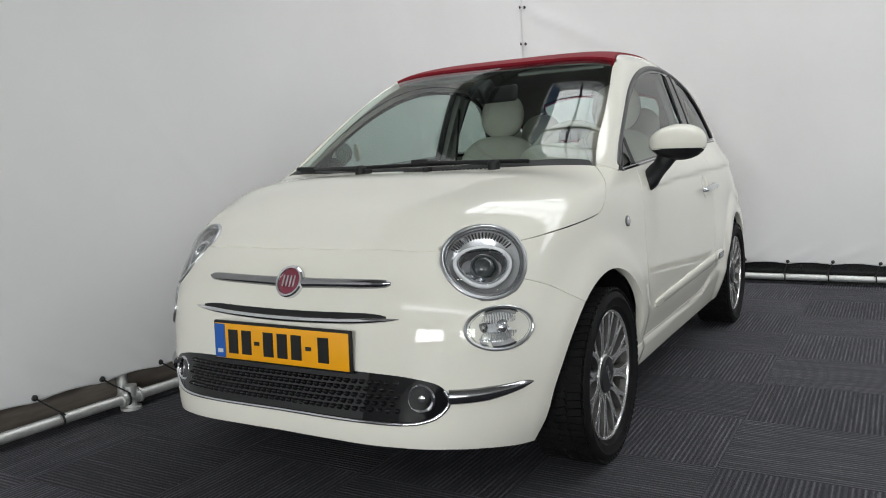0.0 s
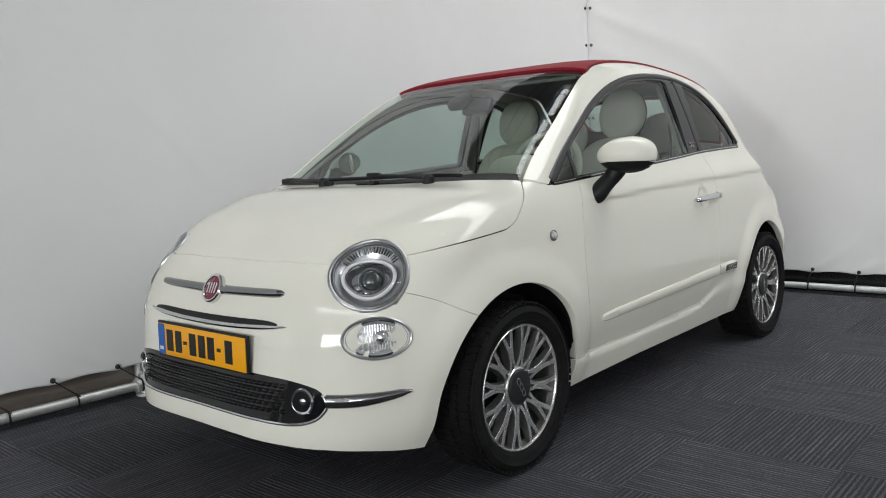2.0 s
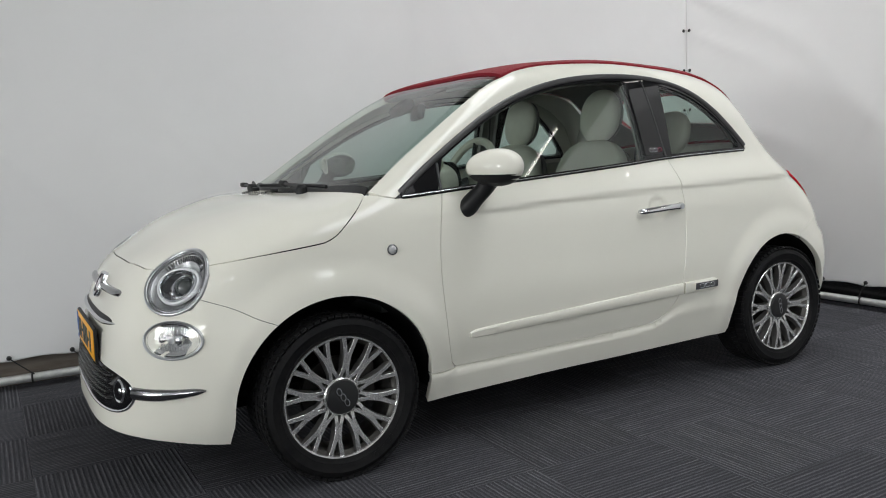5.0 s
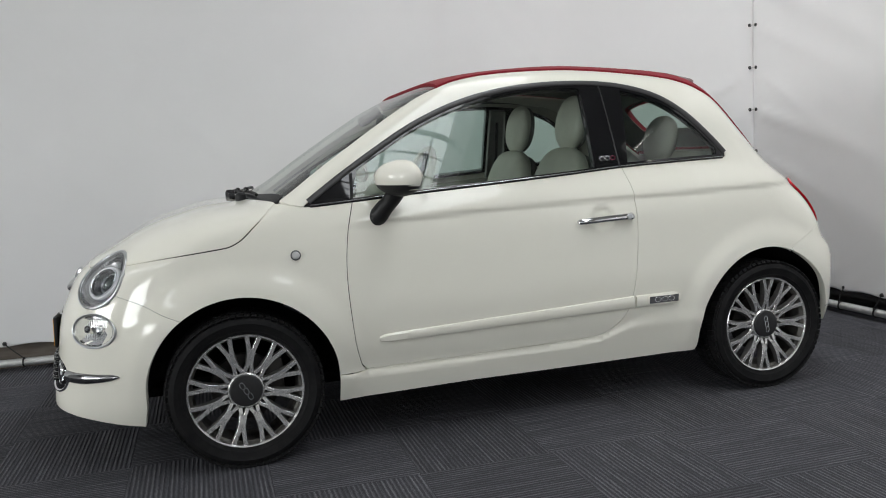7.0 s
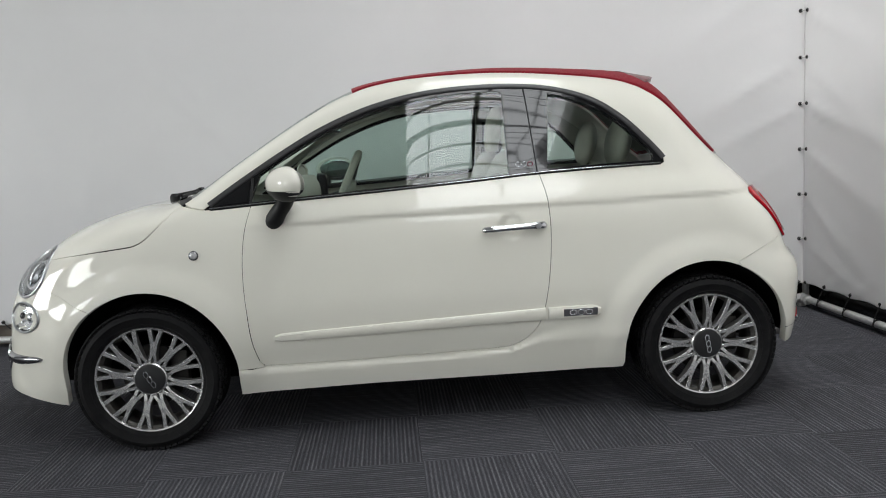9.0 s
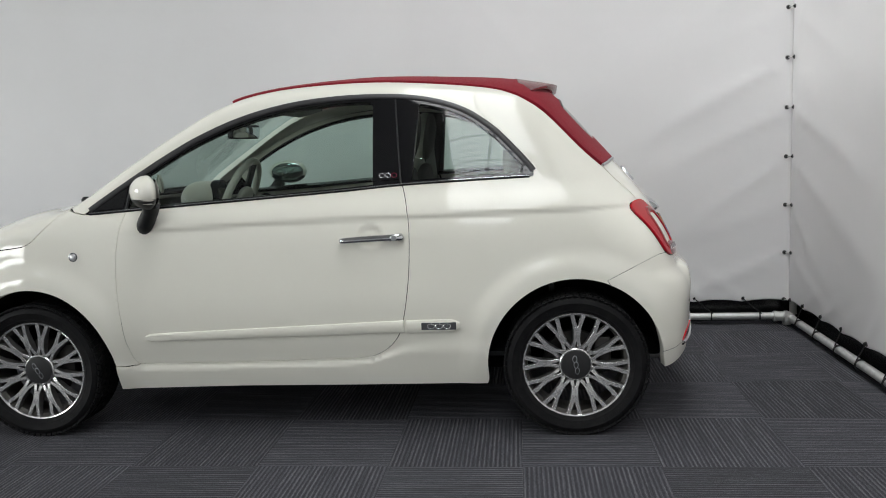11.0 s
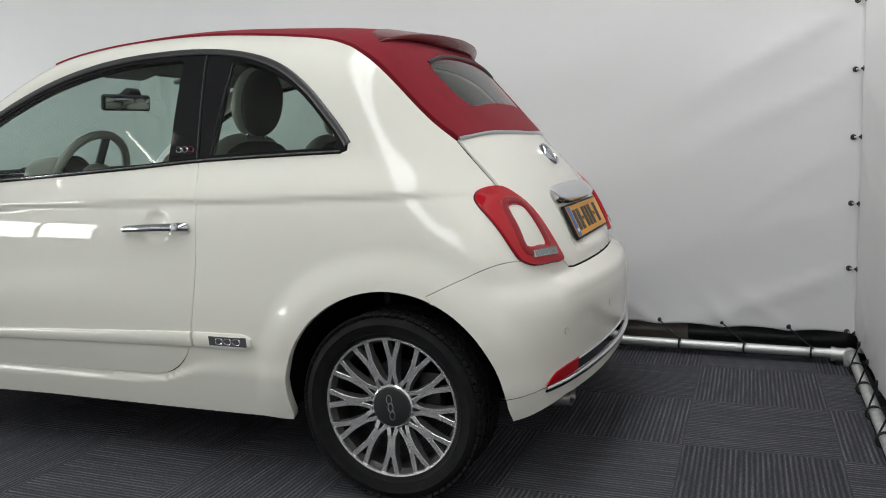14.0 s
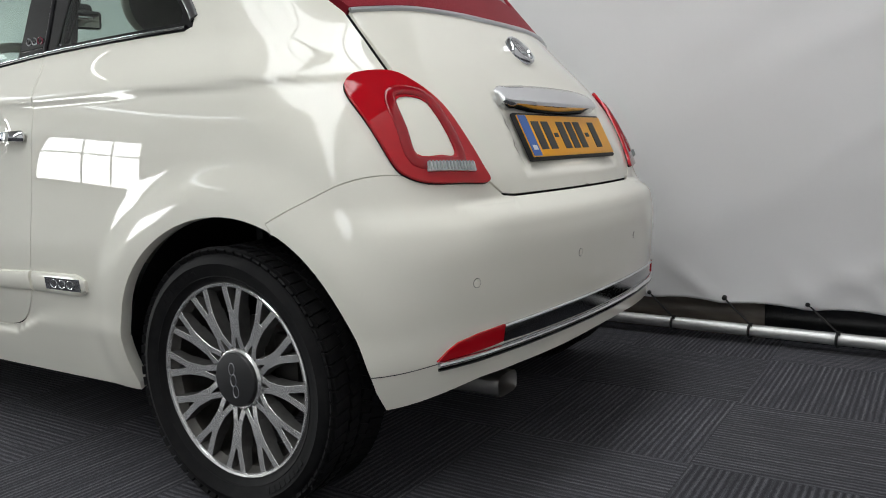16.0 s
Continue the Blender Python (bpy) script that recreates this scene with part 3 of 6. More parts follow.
def plain_wall(name, a, b, high, thick, mat, label, low=0.0):
    a, b = Vector(a), Vector(b)
    way = (b - a).normalized()
    m = Matrix.Translation((a + b) / 2 + Vector((0, 0, (low + high) / 2))) @ Matrix.Rotation(math.atan2(way.y, way.x), 4, "Z")
    return tagged(part(name, solid_box(((b - a).length, thick, high - low), m), mat), label, "wall", kind="structure")


# what stands behind the tarpaulins
p0, p1 = CORNER + BACK_OUT * 0.11, CORNER + END_OUT * 0.11
plain_wall("board_back", p0 + BACK_WAY * 0.75, p0 + BACK_WAY * 9, 0.9, 0.03, BROWN, "brown boarding behind the back tarpaulin")
plain_wall("board_corner", p0 - BACK_WAY * 0.12, p0 + BACK_WAY * 0.748, 0.9, 0.03, DARK_WALL, "black boarding behind the back tarpaulin")
plain_wall("board_end", p1 - END_WAY * 0.11, p1 + END_WAY * 7, 0.9, 0.03, DARK_WALL, "black boarding behind the end tarpaulin")

# these walls stand unseen; their pale tones are set to bounce light inward
HALL_X, HALL_Y = (-12.0, 17.0), (-16.0, 7.0)
plain_wall("wall_north", (HALL_X[0], HALL_Y[1], 0), (HALL_X[1], HALL_Y[1], 0), CEILING, 0.2, HALL, "white clad wall of the hall")
plain_wall("wall_south", (HALL_X[0], HALL_Y[0], 0), (HALL_X[1], HALL_Y[0], 0), CEILING, 0.2, HALL_GREY, "unseen hall wall, pale grey to bounce light")
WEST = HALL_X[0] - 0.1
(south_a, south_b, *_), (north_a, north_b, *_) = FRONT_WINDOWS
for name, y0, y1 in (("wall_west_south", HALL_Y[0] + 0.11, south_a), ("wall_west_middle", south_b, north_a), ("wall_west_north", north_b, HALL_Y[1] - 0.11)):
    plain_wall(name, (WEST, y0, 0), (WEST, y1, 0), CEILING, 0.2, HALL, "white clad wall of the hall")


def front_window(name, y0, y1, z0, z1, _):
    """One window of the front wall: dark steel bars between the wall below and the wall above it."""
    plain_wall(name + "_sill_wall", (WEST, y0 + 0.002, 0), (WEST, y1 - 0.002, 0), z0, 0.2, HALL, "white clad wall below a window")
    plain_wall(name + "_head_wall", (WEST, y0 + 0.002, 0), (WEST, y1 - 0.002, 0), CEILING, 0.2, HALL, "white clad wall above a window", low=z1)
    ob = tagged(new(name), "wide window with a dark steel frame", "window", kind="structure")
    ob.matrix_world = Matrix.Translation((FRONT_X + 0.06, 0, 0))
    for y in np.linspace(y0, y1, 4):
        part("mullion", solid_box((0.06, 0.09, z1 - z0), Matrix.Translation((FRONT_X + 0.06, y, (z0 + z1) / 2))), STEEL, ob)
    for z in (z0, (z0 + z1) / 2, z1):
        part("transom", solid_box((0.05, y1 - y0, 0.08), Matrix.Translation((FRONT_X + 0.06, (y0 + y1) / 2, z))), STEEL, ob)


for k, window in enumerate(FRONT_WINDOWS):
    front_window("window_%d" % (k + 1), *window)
plain_wall("wall_east", (HALL_X[1], HALL_Y[0] + 0.11, 0), (HALL_X[1], HALL_Y[1] - 0.11, 0), CEILING, 0.2, HALL, "white clad wall of the hall")


def ceiling():
    """The hall's flat roof, cut by the long rooflights, each with raised kerbs."""
    bm = bmesh.new()
    edges = [HALL_X[0]]
    for x, w, _ in ROOFLIGHTS:
        edges += [x - w / 2, x + w / 2]
    edges.append(HALL_X[1])
    mid, deep = sum(LIGHT_Y) / 2, LIGHT_Y[1] - LIGHT_Y[0]
    for a, b in zip(edges[::2], edges[1::2]):
        box(bm, (b - a, deep, 0.12), Matrix.Translation(((a + b) / 2, mid, CEILING + 0.06)))
    for lo, hi in ((HALL_Y[0], LIGHT_Y[0]), (LIGHT_Y[1], HALL_Y[1])):
        box(bm, (HALL_X[1] - HALL_X[0], hi - lo, 0.12), Matrix.Translation((sum(HALL_X) / 2, (lo + hi) / 2, CEILING + 0.06)))
    for x, w, _ in ROOFLIGHTS:
        for s in (-1, 1):
            box(bm, (0.06, deep, 0.5), Matrix.Translation((x + s * (w / 2 + 0.03), mid, CEILING + 0.37)))
    return tagged(part("ceiling", bm, ROOF_GREY, smooth=False), "grey hall roof with long rooflights", "ceiling", kind="structure")


ceiling()


def rooflight(x, width):
    """The dark arched bars of one barrel-shaped rooflight, every fourth one stout, and its long bars."""
    ob = thing("rooflight", "barrel-shaped rooflight with dark arched bars", "rooflight", "rooflights along the hall", (x, 0, CEILING))

    def arch(radius):
        bm = bmesh.new()
        tube(bm, [(x + width / 2 * math.sin(a), LIGHT_Y[0], CEILING + 0.08 + 0.46 * math.cos(a)) for a in np.linspace(-math.pi / 2, math.pi / 2, 15)], radius, 6)
        return bm

    thin, stout = part("glazing_bar", arch(0.017), STEEL, ob), part("glazing_bar", arch(0.042), STEEL, ob)
    for k in range(1, int((LIGHT_Y[1] - LIGHT_Y[0]) / 0.44)):
        like = stout if k % 4 == 0 else thin
        copy = new("glazing_bar", like.data)
        copy.parent, copy.matrix_parent_inverse = ob, like.matrix_parent_inverse
        copy.location = (0, 0.44 * k, 0)
    for s, radius in ((-0.33, 0.012), (0.0, 0.034), (0.33, 0.012)):
        bm = bmesh.new()
        h = CEILING + 0.08 + 0.46 * math.sqrt(1 - 4 * s * s)
        tube(bm, [(x + s * width, LIGHT_Y[0], h), (x + s * width, LIGHT_Y[1], h)], radius, 6)
        part("purlin", bm, STEEL, ob)
    return ob


for x, width, _ in ROOFLIGHTS:
    rooflight(x, width)


def roof_truss(y):
    """A light lattice beam across the hall, fixed under the roof."""
    ob = thing("roof_truss", "dark steel lattice beam under the hall roof", "roof beam", at=(2.5, y, 5.0))
    low, high = CEILING - 0.55, CEILING - 0.028
    for z, radius in ((high, 0.032), (low, 0.030)):
        bm = bmesh.new()
        tube(bm, [(HALL_X[0] + 0.1, y, z), (HALL_X[1] - 0.1, y, z)], radius, 8)
        part("chord", bm, STEEL, ob)
    bm = bmesh.new()
    tube(bm, [(HALL_X[0] + 0.2 + 0.5 * k, y, high if k % 2 else low) for k in range(57)], 0.014, 6)
    part("lattice", bm, STEEL, ob)


roof_truss(TRUSS_Y)


def tube_lamp(at, turn):
    """A bare tube lamp hung below the roof."""
    ob = thing("tube_lamp", "bare white tube lamp hung under the roof", "lamp", "tube lamps under the roof", at)
    m = Matrix.Translation(at) @ Matrix.Rotation(radians(turn), 4, "Z")
    part("lamp_body", solid_box((1.25, 0.05, 0.05), m @ Matrix.Translation((0, 0, 0.045)), 0.006), HALL, ob)
    bm = bmesh.new()
    tube(bm, [m @ Vector((-0.6, 0, 0)), m @ Vector((0.6, 0, 0))], 0.014, 10)
    part("lit_tube", bm, LIT, ob)
    for s in (-0.45, 0.45):
        bm = bmesh.new()
        tube(bm, [m @ Vector((s, 0, 0.06)), m @ Vector((s, 0, CEILING - at[2]))], 0.004, 6)
        part("hanger", bm, STEEL, ob)


for x in (-3.4, 5.2):
    for y in (-2.2, -5.2, -8.2):
        tube_lamp((x, y, 4.6), 90)

# ---- the car ----
car = thing("small_hatchback", "small cream-white hatchback with a red folding canvas roof", "car", at=(1.15, 0, 0))
REAR_X = 2.303
ARCH = 0.354


def arc(cx, start, end, r=ARCH, n=26):
    return [(cx + r * math.cos(radians(a)), WHEEL_Z + 0.003 + r * math.sin(radians(a))) for a in np.linspace(start, end, n)]


# outlines in side view (x, z)
belt = smooth_path([(0.30, 0.957), (0.63, 0.977), (0.996, 0.997), (1.354, 1.018), (1.618, 1.036), (1.891, 1.046), (2.135, 1.052)], 6)
arch_line = smooth_path([(0.262, 0.960), (0.41, 1.060), (0.60, 1.178), (0.75, 1.260), (0.93, 1.332), (1.13, 1.380), (1.342, 1.402), (1.56, 1.402), (1.73, 1.380), (1.872, 1.332), (1.987, 1.254), (2.077, 1.164), (2.130, 1.104), (2.152, 1.074)], 5)
dlo = [*belt, (2.152, 1.058), *arch_line[::-1]]
door_front = smooth_path([(0.447, 0.966), (0.420, 0.87), (0.405, 0.762), (0.402, 0.65), (0.408, 0.54), (0.420, 0.42), (0.441, 0.335)], 5)
door_low = [(0.462, 0.313), (0.80, 0.314), (1.15, 0.321), (1.36, 0.325)]
door_rear = smooth_path([(1.36, 0.325), (1.46, 0.331), (1.53, 0.362), (1.585, 0.420), (1.613, 0.50), (1.634, 0.62), (1.645, 0.74), (1.647, 0.86), (1.637, 0.96), (1.620, 1.034)], 5)
door_edge = resample([*door_low[:-1], *door_rear], 0.012, False)      # foot and rear edge of the door
hood_side = smooth_path([(-0.47, 0.768), (-0.395, 0.779), (-0.262, 0.800), (-0.055, 0.823), (-0.014, 0.831), (0.010, 0.842), (0.030, 0.855), (0.072, 0.893), (0.140, 0.957), (0.162, 0.974)], 6)
bumper_seam = [tuple(q) for q in smooth_path([(-0.47, 0.690), (-0.346, 0.643), (-0.27, 0.601), (-0.2105, 0.5745)], 8)]
wind_edge = smooth_path([(0.176, -0.697, 0.984), (0.310, -0.654, 1.072), (0.47, -0.634, 1.182), (0.67, -0.598, 1.315), (0.79, -0.566, 1.376), (0.868, -0.556, 1.402)], 5)
roof_edge = smooth_path([(0.868, -0.556, 1.402), (0.96, -0.530, 1.432), (1.15, -0.502, 1.459), (1.54, -0.495, 1.464), (1.94, -0.496, 1.431), (2.07, -0.512, 1.393), (2.14, -0.533, 1.354), (2.244, -0.547, 1.267), (2.359, -0.541, 1.145), (2.443, -0.514, 1.068)], 5)


def flat3(points):
    """Rough points in space turned into the flat plane of around()."""
    return FLAT[around](np.array(points, float))


def belt_between(a, b):
    xs = np.linspace(a, b, 14)
    return [(x, np.interp(x, belt[:, 0], belt[:, 1])) for x in xs]


head_c = np.array([-0.470, -0.572, 0.728])
head_a = normal_at(head_c[None])[0]
ind_c = np.array([-0.525, -0.648, 0.550])
ind_a = normal_at(ind_c[None])[0]
for s in (1, -1):
    DENTS.append((head_c * (1, s, 1), head_a * (1, s, 1), 0.112, 0.095))
    DENTS.append((ind_c * (1, s, 1), ind_a * (1, s, 1), 0.054, 0.05))

fender = [*xz(hood_side), *xz([(0.21, 0.966), (0.255, 0.957)]), *xz(belt_between(0.30, 0.440)), *xz(door_front), *xz([(0.4585, 0.3100), (0.42, 0.306), (0.3535, 0.305)]),
          *xz(arc(0, 3, 126)), *xz(bumper_seam[::-1])]
panel("front_wing", fender, around, PAINT, car, mirror=True, gap=0.0010, fine=0.02)
door = [*xz(belt_between(0.452, 1.618)), *xz(door_edge[::-1]), *xz(door_front[::-1])]
left_door, right_door = panel("door", door, around, PAINT, car, mirror=True, gap=0.0023, fine=0.0125)

lid_edge = np.array([(2.443, -0.514, 1.068), (2.508, -0.531, 1.002), (2.584, -0.558, 0.930), (2.64, -0.54, 0.85), (2.70, -0.56, 0.78), (2.715, -0.60, 0.715)])
rear_seam = [(2.70, -0.63, 0.722), (2.64, -0.70, 0.719), (2.53, -0.774, 0.680), (2.432, -0.795, 0.634)]
rear_curve = around(flat3(np.r_[smooth_path(rear_seam, 10), on_side([arc(REAR_X, 66, 66, n=1)[0]])]))
quarter = [*flat3(wind_edge), *flat3(roof_edge[1:]), *flat3(lid_edge[1:]), *flat3(rear_curve),
           *xz(arc(REAR_X, 65, 180)), *xz([(1.952, 0.23), (1.945, 0.208)]), *xz([(1.4, 0.206), (0.9, 0.206), (0.40, 0.196), (0.352, 0.190)]),
           *xz([(0.353, 0.3035), (0.42, 0.3045), (0.457, 0.3080)]), *xz(door_edge),
           *xz(belt_between(1.628, 2.135)), *xz([(2.152, 1.058)]), *xz(arch_line[::-1]), *xz([(0.25, 0.960), (0.21, 0.969)])]
panel("side_frame", quarter, around, PAINT, car, mirror=True, gap=0.0011, fine=0.0125)

hood_rear = smooth_path([(0.163, -0.690), (0.130, -0.605), (0.096, -0.47), (0.076, -0.37), (0.060, -0.2), (0.053, 0)], 5)
hood_front = smooth_path([(-0.566, 0), (-0.566, -0.16), (-0.560, -0.24), (-0.545, -0.39), (-0.521, -0.464)], 6)
half = [*on_top(hood_front), (-0.470, -0.575, 0.764), *on_side(hood_side), *on_top(hood_rear)]
half = flat3(half)
bonnet = [*half, *[(x, 0.7 * math.pi - b) for x, b in half[::-1][1:-1]]]
panel("bonnet", bonnet, around, PAINT, car, gap=0.0028, fine=0.02)

U = (0.0105, 1)
bump_half = [*on_top(hood_front), (-0.490, -0.500, 0.760)]
bump = [*flat_of(round_nose, bump_half), *flat_of(round_nose, on_side(bumper_seam)), *flat_of(round_nose, on_side(arc(0, 128, 181)[1:])),
        *flat_of(round_nose, on_side([(-0.356, 0.24), (-0.368, 0.172)])),
        *flat_of(round_nose, [(-0.45, -0.648, 0.183), (-0.56, -0.60, 0.205), (-0.64, -0.53, 0.219), (-0.70, -0.40, 0.229), (-0.73, -0.20, 0.236), (-0.74, 0.0, 0.238)])]
bump = bump + [(-a, z) for a, z in bump[::-1][1:-1]]
panel("front_bumper", bump, round_nose, PAINT, car, unit=U, gap=0.0010, fine=0.02)

# rear: tailgate, bumper
roof_rear = smooth_path([(2.443, -0.510), (2.474, -0.42), (2.511, -0.25), (2.527, -0.10), (2.530, 0.0)], 5)
lid_top = on_top(roof_rear)[:, 1:]
lid_low = resample([(-0.400, 0.672), (-0.36, 0.668), (0.0, 0.668)], 0.03, False)
lid_half = [*lid_top[::-1], (-0.531, 1.002), (-0.552, 0.925), (-0.50, 0.86), (-0.47, 0.79), (-0.445, 0.705), *lid_low]
lid = lid_half + [(-y, z) for y, z in lid_half[::-1]]
panel("tailgate", lid, on_tail, PAINT, car)
rb = [*on_tail(lid_low - np.array([0, 0.003]))[::-1], *on_tail([(-0.445, 0.702)]), (2.706, -0.609, 0.704)]
rear_half = [*flat_of(round_tail, rb), *flat_of(round_tail, rear_curve), *flat_of(round_tail, on_side(arc(REAR_X, 65, 2))),
             *flat_of(round_tail, on_side([(2.665, 0.262)])), *flat_of(round_tail, [(2.714, -0.681, 0.274), (2.753, -0.615, 0.288), (2.781, -0.547, 0.300), (2.815, -0.42, 0.306), (2.841, -0.248, 0.311), (2.853, -0.10, 0.317), (2.860, 0.0, 0.318)])]
rear = rear_half + [(-a, z) for a, z in rear_half[::-1][1:-1]]
panel("rear_bumper", rear, round_tail, PAINT, car, unit=U, gap=0.0008, fine=0.018)

# glass
screen_low = smooth_path([(0.100, 0), (0.106, -0.16), (0.124, -0.36), (0.158, -0.555), (0.180, -0.660)], 5)
screen_top = smooth_path([(0.866, -0.545), (0.863, -0.45), (0.860, -0.26), (0.860, 0)], 5)
half = [*screen_low, *[(x + 0.004, y + 0.012) for x, y in wind_edge[:-1, :2]], *screen_top]
screen = half + [(x, -y) for x, y in half[::-1]]
panel("windscreen", screen, on_top, GLASS, car, gap=0.004, depth=0.004, lift=-0.004)

roof_half = [*[(x - 0.0, y) for x, y in screen_top[::-1]], *[(x, y + 0.004) for x, y in roof_edge[:, :2]], *roof_rear[1:]]
roof = roof_half + [(x, -y) for x, y in roof_half[::-1]]
win_half = smooth_path([(2.290, 0.0), (2.290, -0.15), (2.289, -0.330), (2.302, -0.358), (2.345, -0.360), (2.395, -0.343), (2.425, -0.300), (2.435, -0.18), (2.438, 0.0)], 5)
rear_glass = [*win_half, *[(x, -y) for x, y in win_half[::-1][1:-1]]]
panel("canvas_roof", roof, on_top, CANVAS, car, holes=[rear_glass], gap=0.002, lift=0.006, fine=0.025, label="dark red folding canvas roof")
panel("rear_window", rear_glass, on_top, SHADE_GLASS, car, gap=-0.003, depth=0.003, lift=0.001)

seal_hole_door = [*[(x, z + 0.014) for x, z in belt_between(0.44, 1.495)], *[(1.492, 1.375)], *[(x, z - 0.020) for x, z in arch_line[::-1] if 0.47 < x < 1.48]]
seal_hole_rear = [*[(x, z + 0.018) for x, z in belt_between(1.655, 2.108)], *[(x - 0.011, z - 0.019) for x, z in arch_line[::-1] if 1.672 < x < 2.125]]
dlo_flat = xz(dlo)
hd, hr = xz(seal_hole_door), xz(seal_hole_rear)
panel("window_surround", dlo_flat, around, BLACK_GLOSS, car, holes=[hd, hr], gap=0.0005, lift=-0.002, mirror=True, fine=0.02)
panel("door_window", hd, around, GLASS, car, gap=-0.004, depth=0.003, lift=-0.006, mirror=True, even=True)
panel("quarter_window", hr, around, SHADE_GLASS, car, gap=-0.004, depth=0.003, lift=-0.006, mirror=True, even=True)


# black strips added behind the panel joints, in place of the gaps' shade
def joint(points, flip):
    pts = np.asarray(points, float)
    pts = pts[np.linalg.norm(pts - head_c, axis=1) > 0.112]
    n = normal_at(pts)
    bm = bmesh.new()
    rows = []
    for k in range(len(pts)):
        t = pts[min(k + 1, len(pts) - 1)] - pts[max(k - 1, 0)]
        across = np.cross(n[k], t)
        across /= max(np.linalg.norm(across), 1e-9)
        rows.append([bm.verts.new((q[0], -q[1] if flip else q[1], q[2])) for q in (pts[k] - n[k] * 0.007 - across * 0.011, pts[k] - n[k] * 0.007 + across * 0.011)])
    for a, b in zip(rows, rows[1:]):
        bm.faces.new((a[0], a[1], b[1], b[0]))
    return part("joint_backing", bm, UNDER, car)


for flip in (False, True):
    for line in (on_side(hood_side), on_side(door_front), on_side(door_rear), on_side(resample(door_low, 0.05, False)), rear_curve, on_side(bumper_seam), on_top(hood_front), around(flat3(lid_edge[:3])), on_tail(lid_low)):
        joint(line, flip)

# ---- lamps, trim and fittings of the car ----
def local_frame(c, a):
    """Side and up directions on the face of a lamp that looks along a."""
    a = np.array(a, float)
    up = np.array([0, 0, 1.0]) - a * a[2]
    up /= np.linalg.norm(up)
    return np.cross(up, a), up


def face_on(c, a):
    """A projection that lays flat points, seen along the axis a at c, on the body."""
    c, a = np.array(c, float), np.array(a, float)
    u, v = local_frame(c, a)

    def project(ab):
        ab = np.asarray(ab, float)
        return cast(c - 0.14 * a + ab[:, :1] * u + ab[:, 1:] * v, a, 0.34)
    return project


def oval(w, h, n=40, egg=0.0, turn=0.0):
    t = np.linspace(0, 2 * math.pi, n, endpoint=False)
    x, y = w * np.cos(t), h * np.sin(t)
    x = x * (1 + egg * y / h)
    k = radians(turn)
    return np.c_[x * math.cos(k) - y * math.sin(k), x * math.sin(k) + y * math.cos(k)]


def both(points, flip):
    return [(p[0], -p[1] if flip else p[1], p[2]) for p in points]


def sweep(name, pts, profile, mat, parent, closed=False, scale=None, normals=None, flip=False, label=""):
    """A moulding: a closed profile of (across, out) carried along points that lie on the body."""
    pts = np.asarray(pts, float)
    n = normal_at(pts) if normals is None else np.asarray(normals, float)
    bm = bmesh.new()
    rings = []
    count = len(pts)
    for k in range(count):
        a, b = (pts[(k - 1) % count], pts[(k + 1) % count]) if closed else (pts[max(k - 1, 0)], pts[min(k + 1, count - 1)])
        t = (b - a) / max(np.linalg.norm(b - a), 1e-9)
        side_way = np.cross(n[k], t)
        side_way /= max(np.linalg.norm(side_way), 1e-9)
        s = 1.0 if scale is None else scale[k]
        ring = [pts[k] + side_way * x * s + n[k] * y * (0.3 + 0.7 * s) for x, y in profile]
        rings.append([bm.verts.new((p[0], -p[1] if flip else p[1], p[2])) for p in ring])
    m = len(profile)
    for a, b in list(zip(rings, rings[1:])) + ([(rings[-1], rings[0])] if closed else []):
        for i in range(m):
            bm.faces.new((a[i], a[(i + 1) % m], b[(i + 1) % m], b[i]))
    if not closed:
        bm.faces.new(rings[0][::-1]), bm.faces.new(rings[-1])
    bmesh.ops.recalc_face_normals(bm, faces=bm.faces)
    return part(name, bm, mat, parent, label)


def bead(w, h, n=7):
    """A half-round profile w wide and h high."""
    return [(w / 2 * math.cos(a), h * math.sin(a)) for a in np.linspace(0, math.pi, n)] + [(-w / 2, -0.004), (w / 2, -0.004)]


def bowl(name, project, a, rings, outline, mat, parent, flip):
    """A hollow behind a lamp glass: rings of (size, depth below the body's surface)."""
    bm = bmesh.new()
    rows = []
    for size, deep in rings:
        p = project(outline * size) - np.array(a) * deep
        rows.append([bm.verts.new((q[0], -q[1] if flip else q[1], q[2])) for q in p])
    m = len(outline)
    for r, s in zip(rows, rows[1:]):
        for i in range(m):
            bm.faces.new((r[i], r[(i + 1) % m], s[(i + 1) % m], s[i]))
    bm.faces.new(rows[-1])
    bmesh.ops.recalc_face_normals(bm, faces=bm.faces)
    for f in bm.faces:
        f.normal_flip()
    return part(name, bm, mat, parent)


def ball(name, c, size, turn, mat, parent, flip=False):
    bm = bmesh.new()
    c = Vector((c[0], -c[1] if flip else c[1], c[2]))
    bmesh.ops.create_uvsphere(bm, u_segments=28, v_segments=18, radius=1, matrix=Matrix.Translation(c) @ turn @ Matrix.Diagonal((*size, 1)))
    return part(name, bm, mat, parent)


def facing(a, flip=False):
    a = Vector((a[0], -a[1] if flip else a[1], a[2]))
    return a.to_track_quat("Z", "Y").to_matrix().to_4x4()


def holder(name, label=""):
    """A part that is only the sum of its pieces."""
    ob = new(name)
    ob.parent, ob.matrix_parent_inverse = car, car.matrix_world.inverted()
    return tagged(ob, label) if label else ob


LAMP_GLASS = glass("clear_lamp_glass", (0.93, 0.94, 0.95))


